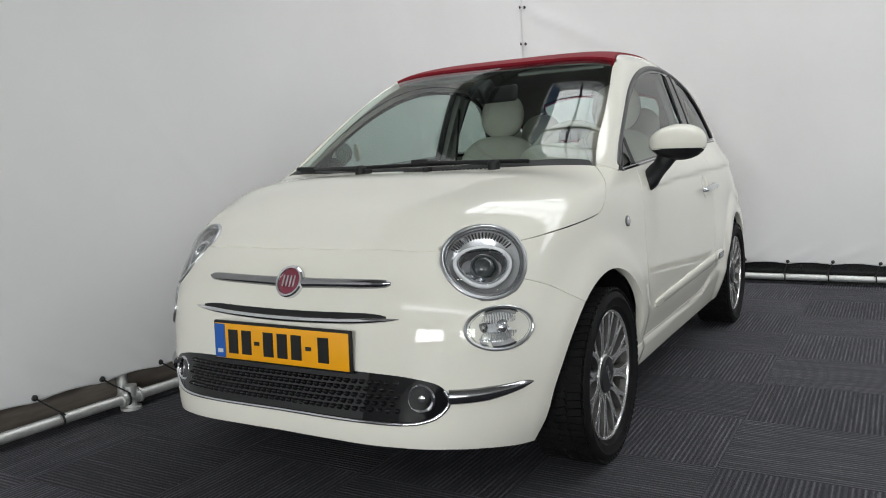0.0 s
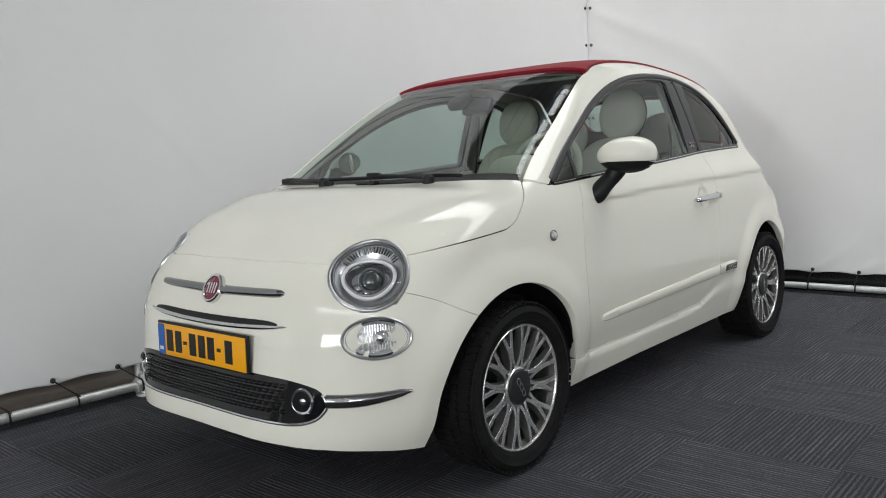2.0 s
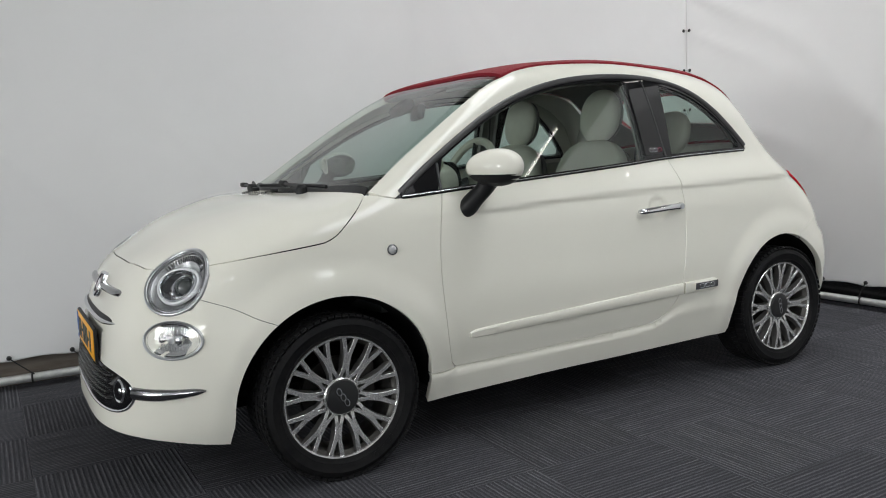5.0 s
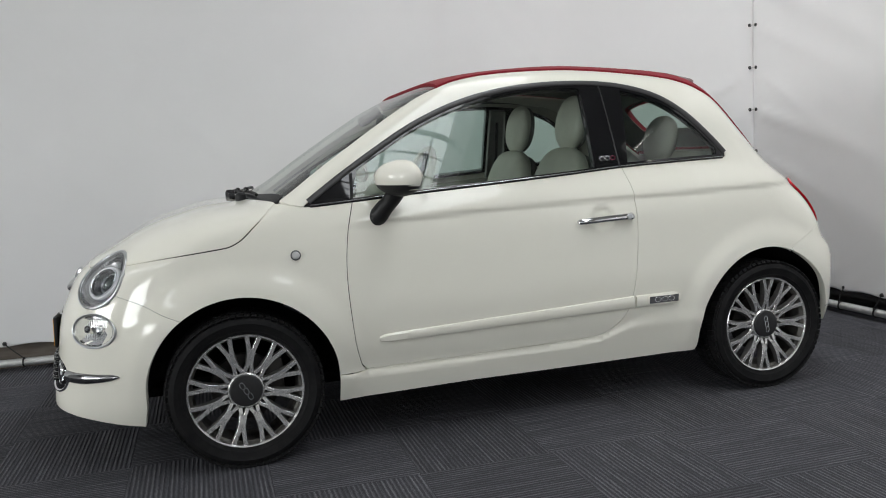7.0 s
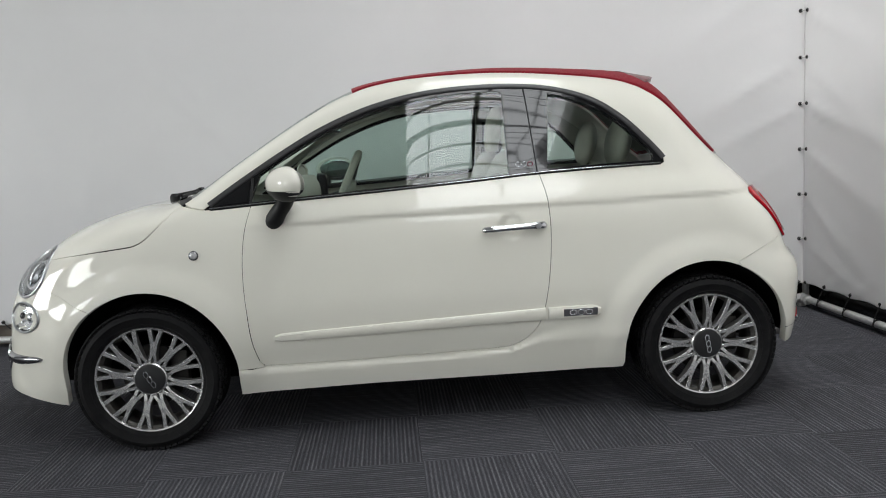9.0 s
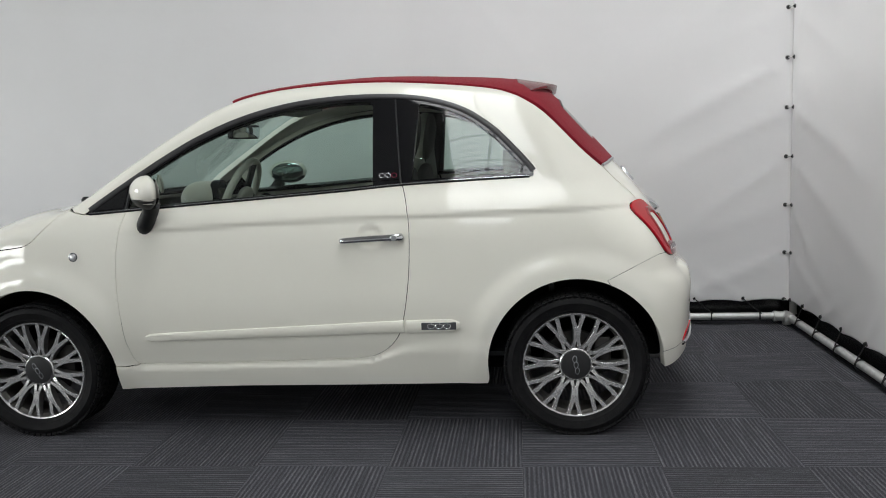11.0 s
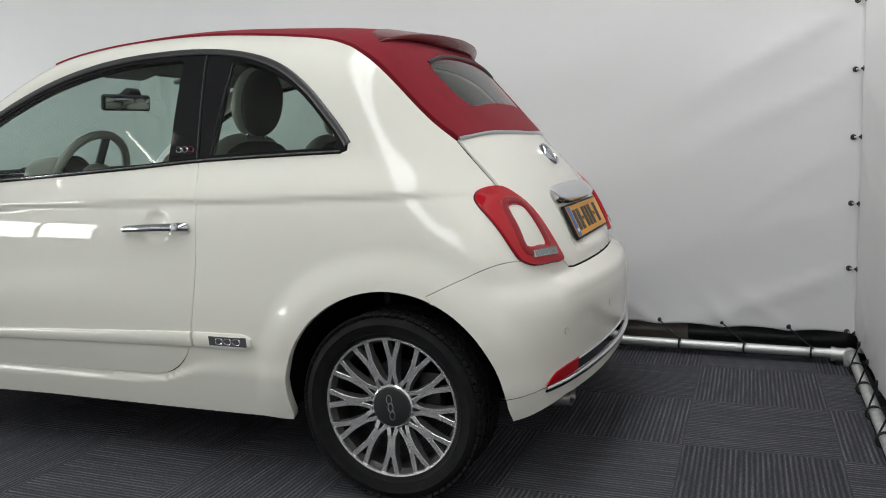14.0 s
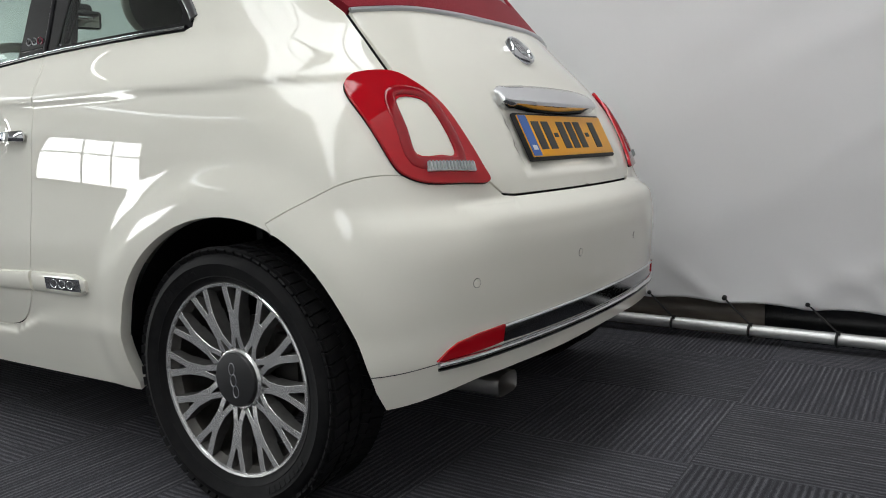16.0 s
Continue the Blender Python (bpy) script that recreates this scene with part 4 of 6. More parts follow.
def headlight(flip):
    ob = holder("headlight", "round clear headlight in a chrome ring")
    lay = face_on(head_c, head_a)
    rim = oval(0.121, 0.121, 56)
    sweep("chrome_ring", lay(rim), bead(0.012, 0.006), SATIN, ob, True, flip=flip)
    sweep("inner_ring", lay(rim * 0.925) - head_a * 0.004, bead(0.012, 0.005), GREY_LAMP, ob, True, flip=flip)
    bowl("lamp_housing", lay, head_a, [(0.97, -0.001), (0.93, 0.008), (0.90, 0.012), (0.80, 0.030), (0.72, 0.036), (0.60, 0.050), (0.3, 0.06)], rim, LAMP_SILVER, ob, flip)
    mid = np.array([-0.002, -0.014])
    egg = oval(0.079, 0.063, 48, 0.18, 0)
    sweep("light_guide", lay(egg + mid) - head_a * 0.024, bead(0.013, 0.010, 9), LAMP_WHITE, ob, True, flip=flip)
    sweep("guide_edge", lay(egg * 0.86 + mid) - head_a * 0.022, bead(0.005, 0.010), CHROME, ob, True, flip=flip)
    bowl("reflector", lay, head_a, [(0.88, 0.022), (0.80, 0.044), (0.66, 0.066), (0.4, 0.078)], egg + mid, GREY_LAMP, ob, flip)
    c = lay(np.array([[0.004, -0.006]]))[0] - head_a * 0.050
    ball("projector_lens", c, (0.036, 0.036, 0.030), facing(head_a, flip), LAMP_LENS, ob, flip)
    sweep("lens_ring", lay(oval(0.039, 0.039, 32) + np.array([0.004, -0.006])) - head_a * 0.044, bead(0.006, 0.008), SATIN, ob, True, flip=flip)
    for x, y, w in ((-0.042, -0.030, 0.018), (-0.012, -0.046, 0.015)):
        ball("facet", lay(np.array([[x, y]]))[0] - head_a * 0.056, (w, w * 0.8, 0.012), facing(head_a, flip), CHROME, ob, flip)
    t = np.radians(30 + 6 * np.arange(21))
    spread = np.c_[np.cos(t), np.sin(t)]
    ribs = bmesh.new()
    for p, q in zip(lay(spread * 0.101) - head_a * 0.012, lay(spread * 0.082) - head_a * 0.020):
        tube(ribs, both([p, q], flip), 0.0026, 6)
    part("ribbed_band", ribs, LAMP_DARK, ob)
    sheet("lamp_glass", rim * 0.985, lay, LAMP_GLASS, ob, 0.003, flip)
    return ob


def sheet(name, outline, lay, mat, parent, lift, flip, fine=0.02, depth=0.003, label=""):
    """One smooth sheet on the body, on either side of the car."""
    dents = DENTS[:]
    DENTS.clear()
    made = panel(name, outline, lay, mat, parent, gap=0.0, depth=depth, fine=fine, lift=lift, mirror=flip, label=label)
    DENTS.extend(dents)
    if flip:
        old = made[0]
        bpy.data.objects.remove(old)
        made[1].name = name
        return made[1]
    return made[0]


def lower_lamp(flip):
    ob = holder("driving_lamp", "oval clear driving lamp in the bumper")
    lay = face_on(ind_c, ind_a)
    rim = oval(0.103, 0.060, 48, 0, 0)
    sweep("bezel", lay(rim), bead(0.010, 0.007), SATIN, ob, True, flip=flip)
    sweep("inner_edge", lay(rim * 0.89) - ind_a * 0.004, bead(0.006, 0.004), LAMP_DARK, ob, True, flip=flip)
    bowl("reflector", lay, ind_a, [(0.97, 0.0), (0.92, 0.006), (0.82, 0.009), (0.78, 0.013), (0.72, 0.026), (0.5, 0.040), (0.2, 0.046)], rim, LAMP_SILVER, ob, flip)
    ball("bulb_cover", lay(np.array([[0.014, 0.0]]))[0] - ind_a * 0.026, (0.018, 0.022, 0.014), facing(ind_a, flip), CHROME, ob, flip)
    ball("side_bulb", lay(np.array([[-0.044, 0.004]]))[0] - ind_a * 0.018, (0.012, 0.014, 0.010), facing(ind_a, flip), LAMP_DARK, ob, flip)
    flutes = bmesh.new()
    for x in np.linspace(-0.072, 0.072, 19):
        h = 0.042 * math.sqrt(max(0.02, 1 - (x / 0.082) ** 2))
        deep = 0.030 - 3.0 * x * x
        p = lay(np.array([[x, h], [x, 0.012], [x, -0.012], [x, -h]])) - ind_a * deep
        tube(flutes, both(p[:2], flip), 0.0030, 5)
        tube(flutes, both(p[2:], flip), 0.0030, 5)
    part("reflector_flutes", flutes, REFLECTOR, ob)
    sheet("lamp_glass", rim * 0.98, lay, LAMP_GLASS, ob, 0.004, flip)
    return ob


fog_c = round_nose(flat_of(round_nose, [(-0.660, -0.455, 0.367)]))[0]
fog_a = normal_at(fog_c[None])[0]
fog_a = (fog_a + np.array([-0.5, 0, 0])) / np.linalg.norm(fog_a + np.array([-0.5, 0, 0]))


def fog_lamp(flip):
    ob = holder("fog_lamp", "small round fog lamp with a chrome ring")
    c = fog_c - fog_a * 0.007
    m = Matrix.Translation((c[0], -c[1] if flip else c[1], c[2])) @ facing(fog_a, flip) @ Matrix.Rotation(radians(90), 4, "X")
    part("chrome_ring", lathe([(0.040, -0.012), (0.041, 0.008), (0.037, 0.013), (0.031, 0.011), (0.028, 0.0), (0.027, -0.006)], 40, m), CHROME, ob)
    part("reflector", lathe([(0.027, -0.004), (0.020, -0.010), (0.008, -0.014), (0, -0.014)], 32, m), REFLECTOR, ob)
    part("lamp_glass", lathe([(0.0285, 0.003), (0.02, 0.006), (0, 0.007)], 32, m), LAMP_GLASS, ob)
    bars = bmesh.new()
    for k in (-2, -1, 0, 1, 2):
        box(bars, (0.003, 0.002, 0.030), m @ Matrix.Translation((k * 0.008, -0.004, 0)))
    part("ribs", bars, SATIN, ob)
    ball("bulb_cover", tuple(fog_c - fog_a * 0.006), (0.015, 0.015, 0.010), facing(fog_a, flip), REFLECTOR, ob, flip)
    return ob


for flip in (False, True):
    headlight(flip)
    lower_lamp(flip)
    fog_lamp(flip)

# lower grille
g_half = smooth_path([(0, 0.437), (20, 0.436), (33, 0.430), (39.5, 0.418), (43.3, 0.400), (44.9, 0.365), (43.6, 0.335), (41, 0.314), (36, 0.302), (25, 0.303), (12, 0.305), (0, 0.306)], 5)
grille_line = np.array([*g_half, *[(-a, z) for a, z in g_half[::-1][1:-1]]])
grille = panel("lower_grille", grille_line, round_nose, BLACK_GLOSS, car, gap=0, depth=0.006, lift=0.002, unit=U, fine=0.02, label="glossy black studded lower grille")[0]


def grille_studs():
    """Small hooded studs in staggered rows."""
    verts, faces = [], []
    q = np.array([((i + 0.5 * (j % 2)) * 2.05, 0.312 + j * 0.0190) for j in range(7) for i in range(-26, 27)])
    fog_at = abs(math.degrees(math.atan2(fog_c[1], -0.1 - fog_c[0])))
    q = q[inside(q * np.array(U), inset(grille_line * np.array(U), 0.018)) & (np.abs(np.abs(q[:, 0]) - fog_at) > 5.2)]
    base = round_nose(q)
    ring = [(math.cos(t) * 0.0100, math.sin(t) * 0.0080) for t in np.linspace(0, 2 * math.pi, 6, endpoint=False)]
    for p, n in zip(base, normal_at(base)):
        p = p + n * 0.002
        across = np.cross([0, 0, 1.0], n)
        across /= np.linalg.norm(across)
        up = np.cross(n, across)
        k = len(verts)
        verts += [p + across * a + up * b for a, b in ring]
        verts += [p + across * a * 0.55 + up * (b * 0.5 + 0.002) + n * 0.0125 for a, b in ring]
        verts.append(p + n * 0.0135 + up * 0.002)
        for a in range(6):
            b = (a + 1) % 6
            faces.append((k + a, k + b, k + 6 + b, k + 6 + a))
            faces.append((k + 6 + a, k + 6 + b, k + 12))
    return part("grille_stud", raw_mesh("grille_stud", verts, faces), BLACK_GLOSS, grille)


tagged(grille_studs(), kind="stuff")
low_edge = [(a, z) for a, z in g_half if z < 0.40 and a > 0]
low_edge = [*[(a, z - 0.006) for a, z in low_edge], (0, 0.300), *[(-a, z - 0.006) for a, z in low_edge[::-1]]]
low_edge = resample(np.array(low_edge) * np.array(U), 0.03, False) / np.array(U)
sweep("chrome_grille_trim", round_nose(low_edge), bead(0.012, 0.007), CHROME, car)
for flip in (False, True):
    fin = smooth_path([(-0.637, -0.533, 0.369), (-0.60, -0.58, 0.368), (-0.563, -0.62, 0.369), (-0.50, -0.667, 0.374), (-0.440, -0.702, 0.381)], 6)
    p = round_nose(flat_of(round_nose, fin))
    taper = np.interp(np.linspace(0, 1, len(p)), [0, 0.5, 0.85, 1], [1, 0.95, 0.6, 0.08])
    sweep("bumper_blade", p, bead(0.043, 0.016, 9), DARK_CHROME, car, scale=taper, flip=flip, label="dark chrome blade")

# badge bar, badge, upper slot
for s in (1, -1):
    ys = np.linspace(0.040, 0.352, 22) * s
    p = on_nose([(y, 0.672 + 0.006 * (abs(y) / 0.35)) for y in ys])
    taper = np.interp(np.abs(ys), [0.04, 0.10, 0.30, 0.340, 0.352], [1.15, 1.05, 0.98, 0.8, 0.35])
    sweep("badge_bar", p, bead(0.029, 0.015, 9), DARK_CHROME, car, scale=taper, label="chrome bar beside the badge")


def badge(name, c, a, r, mat, label):
    ob = holder(name, label)
    m = Matrix.Translation(c) @ facing(a) @ Matrix.Rotation(radians(90), 4, "X")
    part("badge_ring", lathe([(r, -0.010), (r, 0.006), (r * 0.93, 0.011), (r * 0.82, 0.010), (r * 0.78, 0.005)], 40, m), CHROME, ob)
    part("badge_face", lathe([(r * 0.80, 0.005), (r * 0.5, 0.0075), (0, 0.008)], 36, m), mat, ob)
    bm = bmesh.new()
    for k in range(4):
        box(bm, (r * 0.12, r * 0.03, r * 0.72), m @ Matrix.Translation(((k - 1.5) * r * 0.27, 0.0085, 0)), 0.0008, 1)
    part("badge_bars", bm, SATIN, ob)
    return ob


p = on_nose([(0, 0.672)])[0]
a = normal_at(p[None])[0]
badge("front_badge", p + a * 0.006, a, 0.051, BADGE_RED, "round dark red badge in a chrome ring")
ys = np.linspace(-0.395, 0.395, 41)
slot_low = np.array([(y, 0.568 + 0.016 * (abs(y) / 0.4) ** 2) for y in ys])
slot_high = np.array([(y, 0.578 + 0.016 * max(0, 1 - (abs(y) / 0.37) ** 9) + 0.010 * (abs(y) / 0.4) ** 2) for y in ys[2:-2]])
panel("air_slot", [*slot_low[2:-2], *slot_high[::-1]], on_nose, BLACK_PLASTIC, car, gap=0, depth=0.004, lift=0.0015, fine=0.015)
sweep("slot_lip", on_nose(slot_low), bead(0.020, 0.012, 9), CHROME, car, scale=np.interp(np.abs(ys), [0, 0.3, 0.37, 0.395], [1, 0.9, 0.5, 0.12]), label="chrome lip under the air slot")


def number_plate(name, c, out, up, label):
    """A yellow plate in a black holder; its characters are plain bars."""
    ob = holder(name, label)
    out, up = Vector(out).normalized(), Vector(up)
    up = (up - out * up.dot(out)).normalized()
    side_way = up.cross(out)
    m = Matrix.Translation(c) @ Matrix((side_way, up, out)).transposed().to_4x4()
    part("plate_holder", solid_box((0.535, 0.125, 0.012), m @ Matrix.Translation((0, 0, 0.0)), 0.004), BLACK_PLASTIC, ob)
    part("plate_face", solid_box((0.520, 0.110, 0.004), m @ Matrix.Translation((0, 0, 0.007)), 0.0015), YELLOW, ob)
    part("blue_band", solid_box((0.042, 0.106, 0.0016), m @ Matrix.Translation((-0.238, 0, 0.0095))), BLUE, ob)
    part("country_bar", solid_box((0.022, 0.012, 0.001), m @ Matrix.Translation((-0.238, -0.032, 0.0108))), material("plate_white", (0.7, 0.72, 0.75), 0.4), ob)
    for x, w, h in ((-0.183, 0.040, 0.075), (-0.128, 0.040, 0.075), (-0.086, 0.022, 0.012), (-0.040, 0.040, 0.075), (0.015, 0.040, 0.075), (0.069, 0.040, 0.075), (0.115, 0.022, 0.012), (0.170, 0.040, 0.075)):
        part("character_bar", solid_box((w, h, 0.0016), m @ Matrix.Translation((x, 0, 0.0098)), 0.0006, 1), INK, ob)
    return ob


number_plate("number_plate", (-0.712, 0, 0.491), (-1, 0, 0.03), (0, 0, 1), "yellow front number plate in a black holder")
number_plate("number_plate", (2.739, 0.008, 0.794), (0.90, 0, 0.43), (-0.43, 0, 0.9), "yellow rear number plate in a black holder")

# ---- sides ----
for flip in (False, True):
    # belt strip: chrome on black
    xs = np.linspace(0.285, 2.134, 60)
    zs = np.interp(xs, belt[:, 0], belt[:, 1]) + 0.003
    sweep("belt_strip", on_side(np.c_[xs, zs]), bead(0.015, 0.006), BLACK_GLOSS, car, flip=flip)
    sweep("belt_chrome", on_side(np.c_[xs, zs + 0.002]) + np.array([0, -0.004, 0.0]), bead(0.005, 0.004), CHROME, car, flip=flip)
    sweep("window_frame_strip", on_side(np.array([(x, z + 0.002) for x, z in arch_line[1:]])), bead(0.024, 0.005), FRAME_GREY, car, flip=flip, label="satin dark grey window frame")
    # door and wing mouldings
    xs = np.linspace(0.512, 1.612, 44)
    zs = 0.433 + 0.033 * (xs - 0.512) / 1.1
    sc = np.interp(xs, [0.512, 0.53, 0.6, 1.612], [0.35, 0.62, 0.7, 1.0])
    sweep("door_moulding", on_side(np.c_[xs, zs]), [(0.027, -0.004), (0.025, 0.006), (0.017, 0.011), (-0.017, 0.011), (-0.025, 0.006), (-0.027, -0.004)], PAINT, car, scale=sc, flip=flip)
    xs = np.linspace(1.624, 1.840, 12)
    sc = np.interp(xs, [1.624, 1.80, 1.83, 1.84], [1, 1.05, 0.85, 0.55])
    mould = sweep("rear_moulding", on_side(np.c_[xs, 0.466 + 0 * xs]), [(0.027, -0.004), (0.025, 0.006), (0.017, 0.011), (-0.017, 0.011), (-0.025, 0.006), (-0.027, -0.004)], PAINT, car, scale=sc, flip=flip)
    xs = np.linspace(1.685, 1.826, 8)
    sweep("badge_plate", on_side(np.c_[xs, 0.467 + 0 * xs]) + np.array([0, -0.010, 0]), [(0.016, 0), (0.015, 0.002), (-0.015, 0.002), (-0.016, 0)], GREY_LAMP, mould, flip=flip, label="dark chrome badge plate")
    for k, x in enumerate((1.724, 1.757, 1.790)):
        c = on_side([(x, 0.467)])[0] + np.array([0, -0.0125, 0])
        bm = bmesh.new()
        tube(bm, both([c + np.array([0.014 * math.cos(t), 0, 0.010 * math.sin(t)]) for t in np.linspace(0, 2 * math.pi, 15)], flip), 0.0016, 5)
        part("badge_loop", bm, CHROME, mould)
    # B-pillar cover and its badge
    pil = xz([(1.497, 1.055), (1.608, 1.060), (1.588, 1.372), (1.495, 1.376)])
    cover = sheet("pillar_cover", pil, around, BLACK_GLOSS, car, 0.001, flip)
    sweep("pillar_trim", on_side([(1.612 - 0.026 * t, 1.042 + 0.345 * t) for t in np.linspace(0, 1, 14)]), bead(0.006, 0.005), SEAL, car, flip=flip)
    for k, x in enumerate((1.535, 1.560, 1.585)):
        c = on_side([(x, 1.077)])[0] + np.array([0, -0.004, 0])
        bm = bmesh.new()
        tube(bm, both([c + np.array([0.011 * math.cos(t), 0, 0.009 * math.sin(t)]) for t in np.linspace(0, 2 * math.pi, 13)], flip), 0.0016, 5)
        part("badge_loop", bm, BADGE_RED if k == 2 else CHROME, cover)
    # sail triangle in front of the door window
    sail = xz([(0.315, 0.972), (0.432, 0.980), (0.446, 1.064)])
    sheet("sail_panel", sail, around, BLACK_GLOSS, car, 0.0005, flip, fine=0.015)
    bm = bmesh.new()
    tube(bm, both(on_side([(0.447, 0.97), (0.452, 1.02), (0.456, 1.072)]), flip), 0.006, 6)
    part("window_post", bm, SEAL, car)
    # side repeater
    c = on_side([(0.216, 0.782)])[0]
    a = normal_at(c[None])[0]
    m = Matrix.Translation((c[0], -c[1] if flip else c[1], c[2])) @ facing(a, flip) @ Matrix.Rotation(radians(90), 4, "X")
    rep = holder("side_repeater", "small round clear side repeater")
    part("repeater_ring", lathe([(0.0195, -0.002), (0.019, 0.004), (0.0165, 0.005), (0.015, 0.003)], 28, m), GREY_LAMP, rep)
    part("repeater_lens", lathe([(0.0155, 0.003), (0.012, 0.008), (0.005, 0.010), (0, 0.010)], 24, m), LAMP_SILVER, rep)
    # door handle
    hdl = holder("door_handle", "chrome door handle bar with a round lock")
    y0 = -0.809
    pts = smooth_path([(1.372, y0 + 0.012, 0.824), (1.378, y0 - 0.006, 0.824), (1.41, y0 - 0.012, 0.826), (1.50, y0 - 0.013, 0.830), (1.585, y0 - 0.009, 0.832), (1.612, y0 + 0.002, 0.832), (1.616, y0 + 0.014, 0.832)], 5)
    bm = bmesh.new()
    tube(bm, both(pts, flip), [np.interp(k / (len(pts) - 1), [0, 0.1, 0.6, 0.9, 1], [0.008, 0.0125, 0.0145, 0.0170, 0.010]) for k in range(len(pts))], 12, flat=0.8)
    part("handle_bar", bm, CHROME, hdl)
    m = Matrix.Translation((1.590, (y0 - 0.022) * (-1 if flip else 1), 0.832)) @ facing((0, -1, 0.05), flip) @ Matrix.Rotation(radians(90), 4, "X")
    part("lock_barrel", lathe([(0.012, -0.01), (0.012, 0.002), (0.009, 0.003), (0.0085, 0.001), (0, 0.001)], 22, m), SATIN, hdl)


def wing_mirror(flip):
    ob = holder("wing_mirror", "white-capped door mirror folded in against the door" if flip else "white-capped door mirror on a black arm")
    s = -1 if flip else 1
    c, turn = Vector((0.605, -0.872, 1.049)), Matrix.Rotation(radians(33), 4, "Z")
    if flip:
        c, turn = Vector((0.692, 0.806, 1.074)), Matrix.Rotation(radians(-80), 4, "Z")
    bm = bmesh.new()
    bmesh.ops.create_uvsphere(bm, u_segments=36, v_segments=24, radius=1)
    for v in bm.verts:
        x, y, z = v.co
        rx = 0.066 if x < 0 else 0.034
        k = 1 - 0.14 * y * s
        v.co = Vector((x * rx, y * 0.112, math.copysign(abs(z) ** 0.92, z) * 0.067 * (1 + 0.10 * -y * s)))
    bm.transform(Matrix.Translation(c) @ turn)
    part("mirror_cap", bm, PAINT, ob)
    bm = bmesh.new()
    bmesh.ops.create_uvsphere(bm, u_segments=36, v_segments=12, radius=1)
    bmesh.ops.bisect_plane(bm, geom=bm.verts[:] + bm.edges[:] + bm.faces[:], plane_co=(0, 0, -0.35), plane_no=(0, 0, 1), clear_outer=True)
    for v in bm.verts:
        x, y, z = v.co
        v.co = Vector((x * (0.0675 if x < 0 else 0.0355), y * 0.1135, z * 0.0695 * (1 + 0.10 * -y * s)))
    bm.transform(Matrix.Translation(c) @ turn)
    part("mirror_base", bm, BLACK_PLASTIC, ob)
    bm = bmesh.new()
    bmesh.ops.create_uvsphere(bm, u_segments=32, v_segments=16, radius=1)
    for v in bm.verts:
        x, y, z = v.co
        v.co = Vector((max(x, -0.2) * 0.006 + 0.033, y * 0.095, z * 0.052))
    bm.transform(Matrix.Translation(c) @ turn)
    part("mirror_glass", bm, MIRROR, ob)
    bm = bmesh.new()
    top = [(0.600, -0.835, 0.998), (0.585, -0.815, 0.965)] if not flip else [(0.640, 0.815, 1.020), (0.605, 0.808, 0.975)]
    pts = smooth_path([*top, (0.560, -0.795 * s, 0.935), (0.540, -0.778 * s, 0.905), (0.532, -0.765 * s, 0.892)], 5)
    tube(bm, pts, [np.interp(k / (len(pts) - 1), [0, 0.3, 0.7, 1], [0.036, 0.031, 0.036, 0.030]) for k in range(len(pts))], 16, flat=1.0)
    part("mirror_arm", bm, BLACK_PLASTIC, ob)
    return ob


wing_mirror(False), wing_mirror(True)

# ---- screen base, wipers ----
cowl = [*[(x + 0.003, y) for x, y in hood_rear], *[(x + 0.003, -y) for x, y in hood_rear[::-1][1:]], *[(x + 0.014, -y) for x, y in screen_low[::-1]], *[(x + 0.014, y) for x, y in screen_low[1:]]]
panel("cowl_panel", cowl, on_top, BLACK_PLASTIC, car, gap=0, depth=0.01, lift=-0.003, fine=0.02, label="black slotted cowl panel")


def wiper(pivot, tip, blade):
    ob = holder("wiper", "black windscreen wiper")
    lift = lambda q, h: (lambda p: p + normal_at(p) * h)(on_top(q))
    arm = lift([(pivot[0] + (tip[0] - pivot[0]) * t, pivot[1] + (tip[1] - pivot[1]) * t) for t in np.linspace(0, 1, 12)], 0.022)
    bm = bmesh.new()
    tube(bm, arm, [0.011 - 0.005 * k / 11 for k in range(12)], 8, flat=0.6)
    part("wiper_arm", bm, BLACK_PLASTIC, ob)
    edge = lift([(blade[0][0] + (blade[1][0] - blade[0][0]) * t, blade[0][1] + (blade[1][1] - blade[0][1]) * t) for t in np.linspace(0, 1, 24)], 0.012)
    bm = bmesh.new()
    tube(bm, edge, 0.007, 8)
    part("wiper_blade", bm, BLACK_PLASTIC, ob)
    bm = bmesh.new()
    mid = lift([tip], 0.022)[0]
    box(bm, (0.02, 0.07, 0.022), Matrix.Translation(mid), 0.006)
    part("blade_clip", bm, BLACK_PLASTIC, ob)
    foot = lift([pivot], 0.008)[0]
    part("wiper_pivot", lathe([(0.022, -0.012), (0.022, 0.014), (0.014, 0.024), (0, 0.026)], 20, Matrix.Translation(foot) @ Matrix.Rotation(radians(90), 4, "X")), BLACK_PLASTIC, ob)


wiper((0.055, -0.36), (0.100, -0.03), ((0.115, -0.47), (0.092, 0.27)))
wiper((0.030, 0.20), (0.085, 0.50), ((0.060, 0.24), (0.165, 0.62)))
for y in (-0.10, 0.17):
    c = on_top([(0.026 + 0.3 * y * y, y)])[0]
    part("washer_jet", solid_box((0.03, 0.026, 0.018), Matrix.Translation(c + np.array([0, 0, 0.008])), 0.005), BLACK_PLASTIC, car)
bm = bmesh.new()
for k in range(22):
    y = -0.34 + k * 0.016
    c = on_top([(0.03 + 0.32 * y * y, y)])[0]
    box(bm, (0.026, 0.005, 0.006), Matrix.Translation(c + np.array([0.004, 0, 0.0])))
part("cowl_slots", bm, BLACK_GLOSS, car)

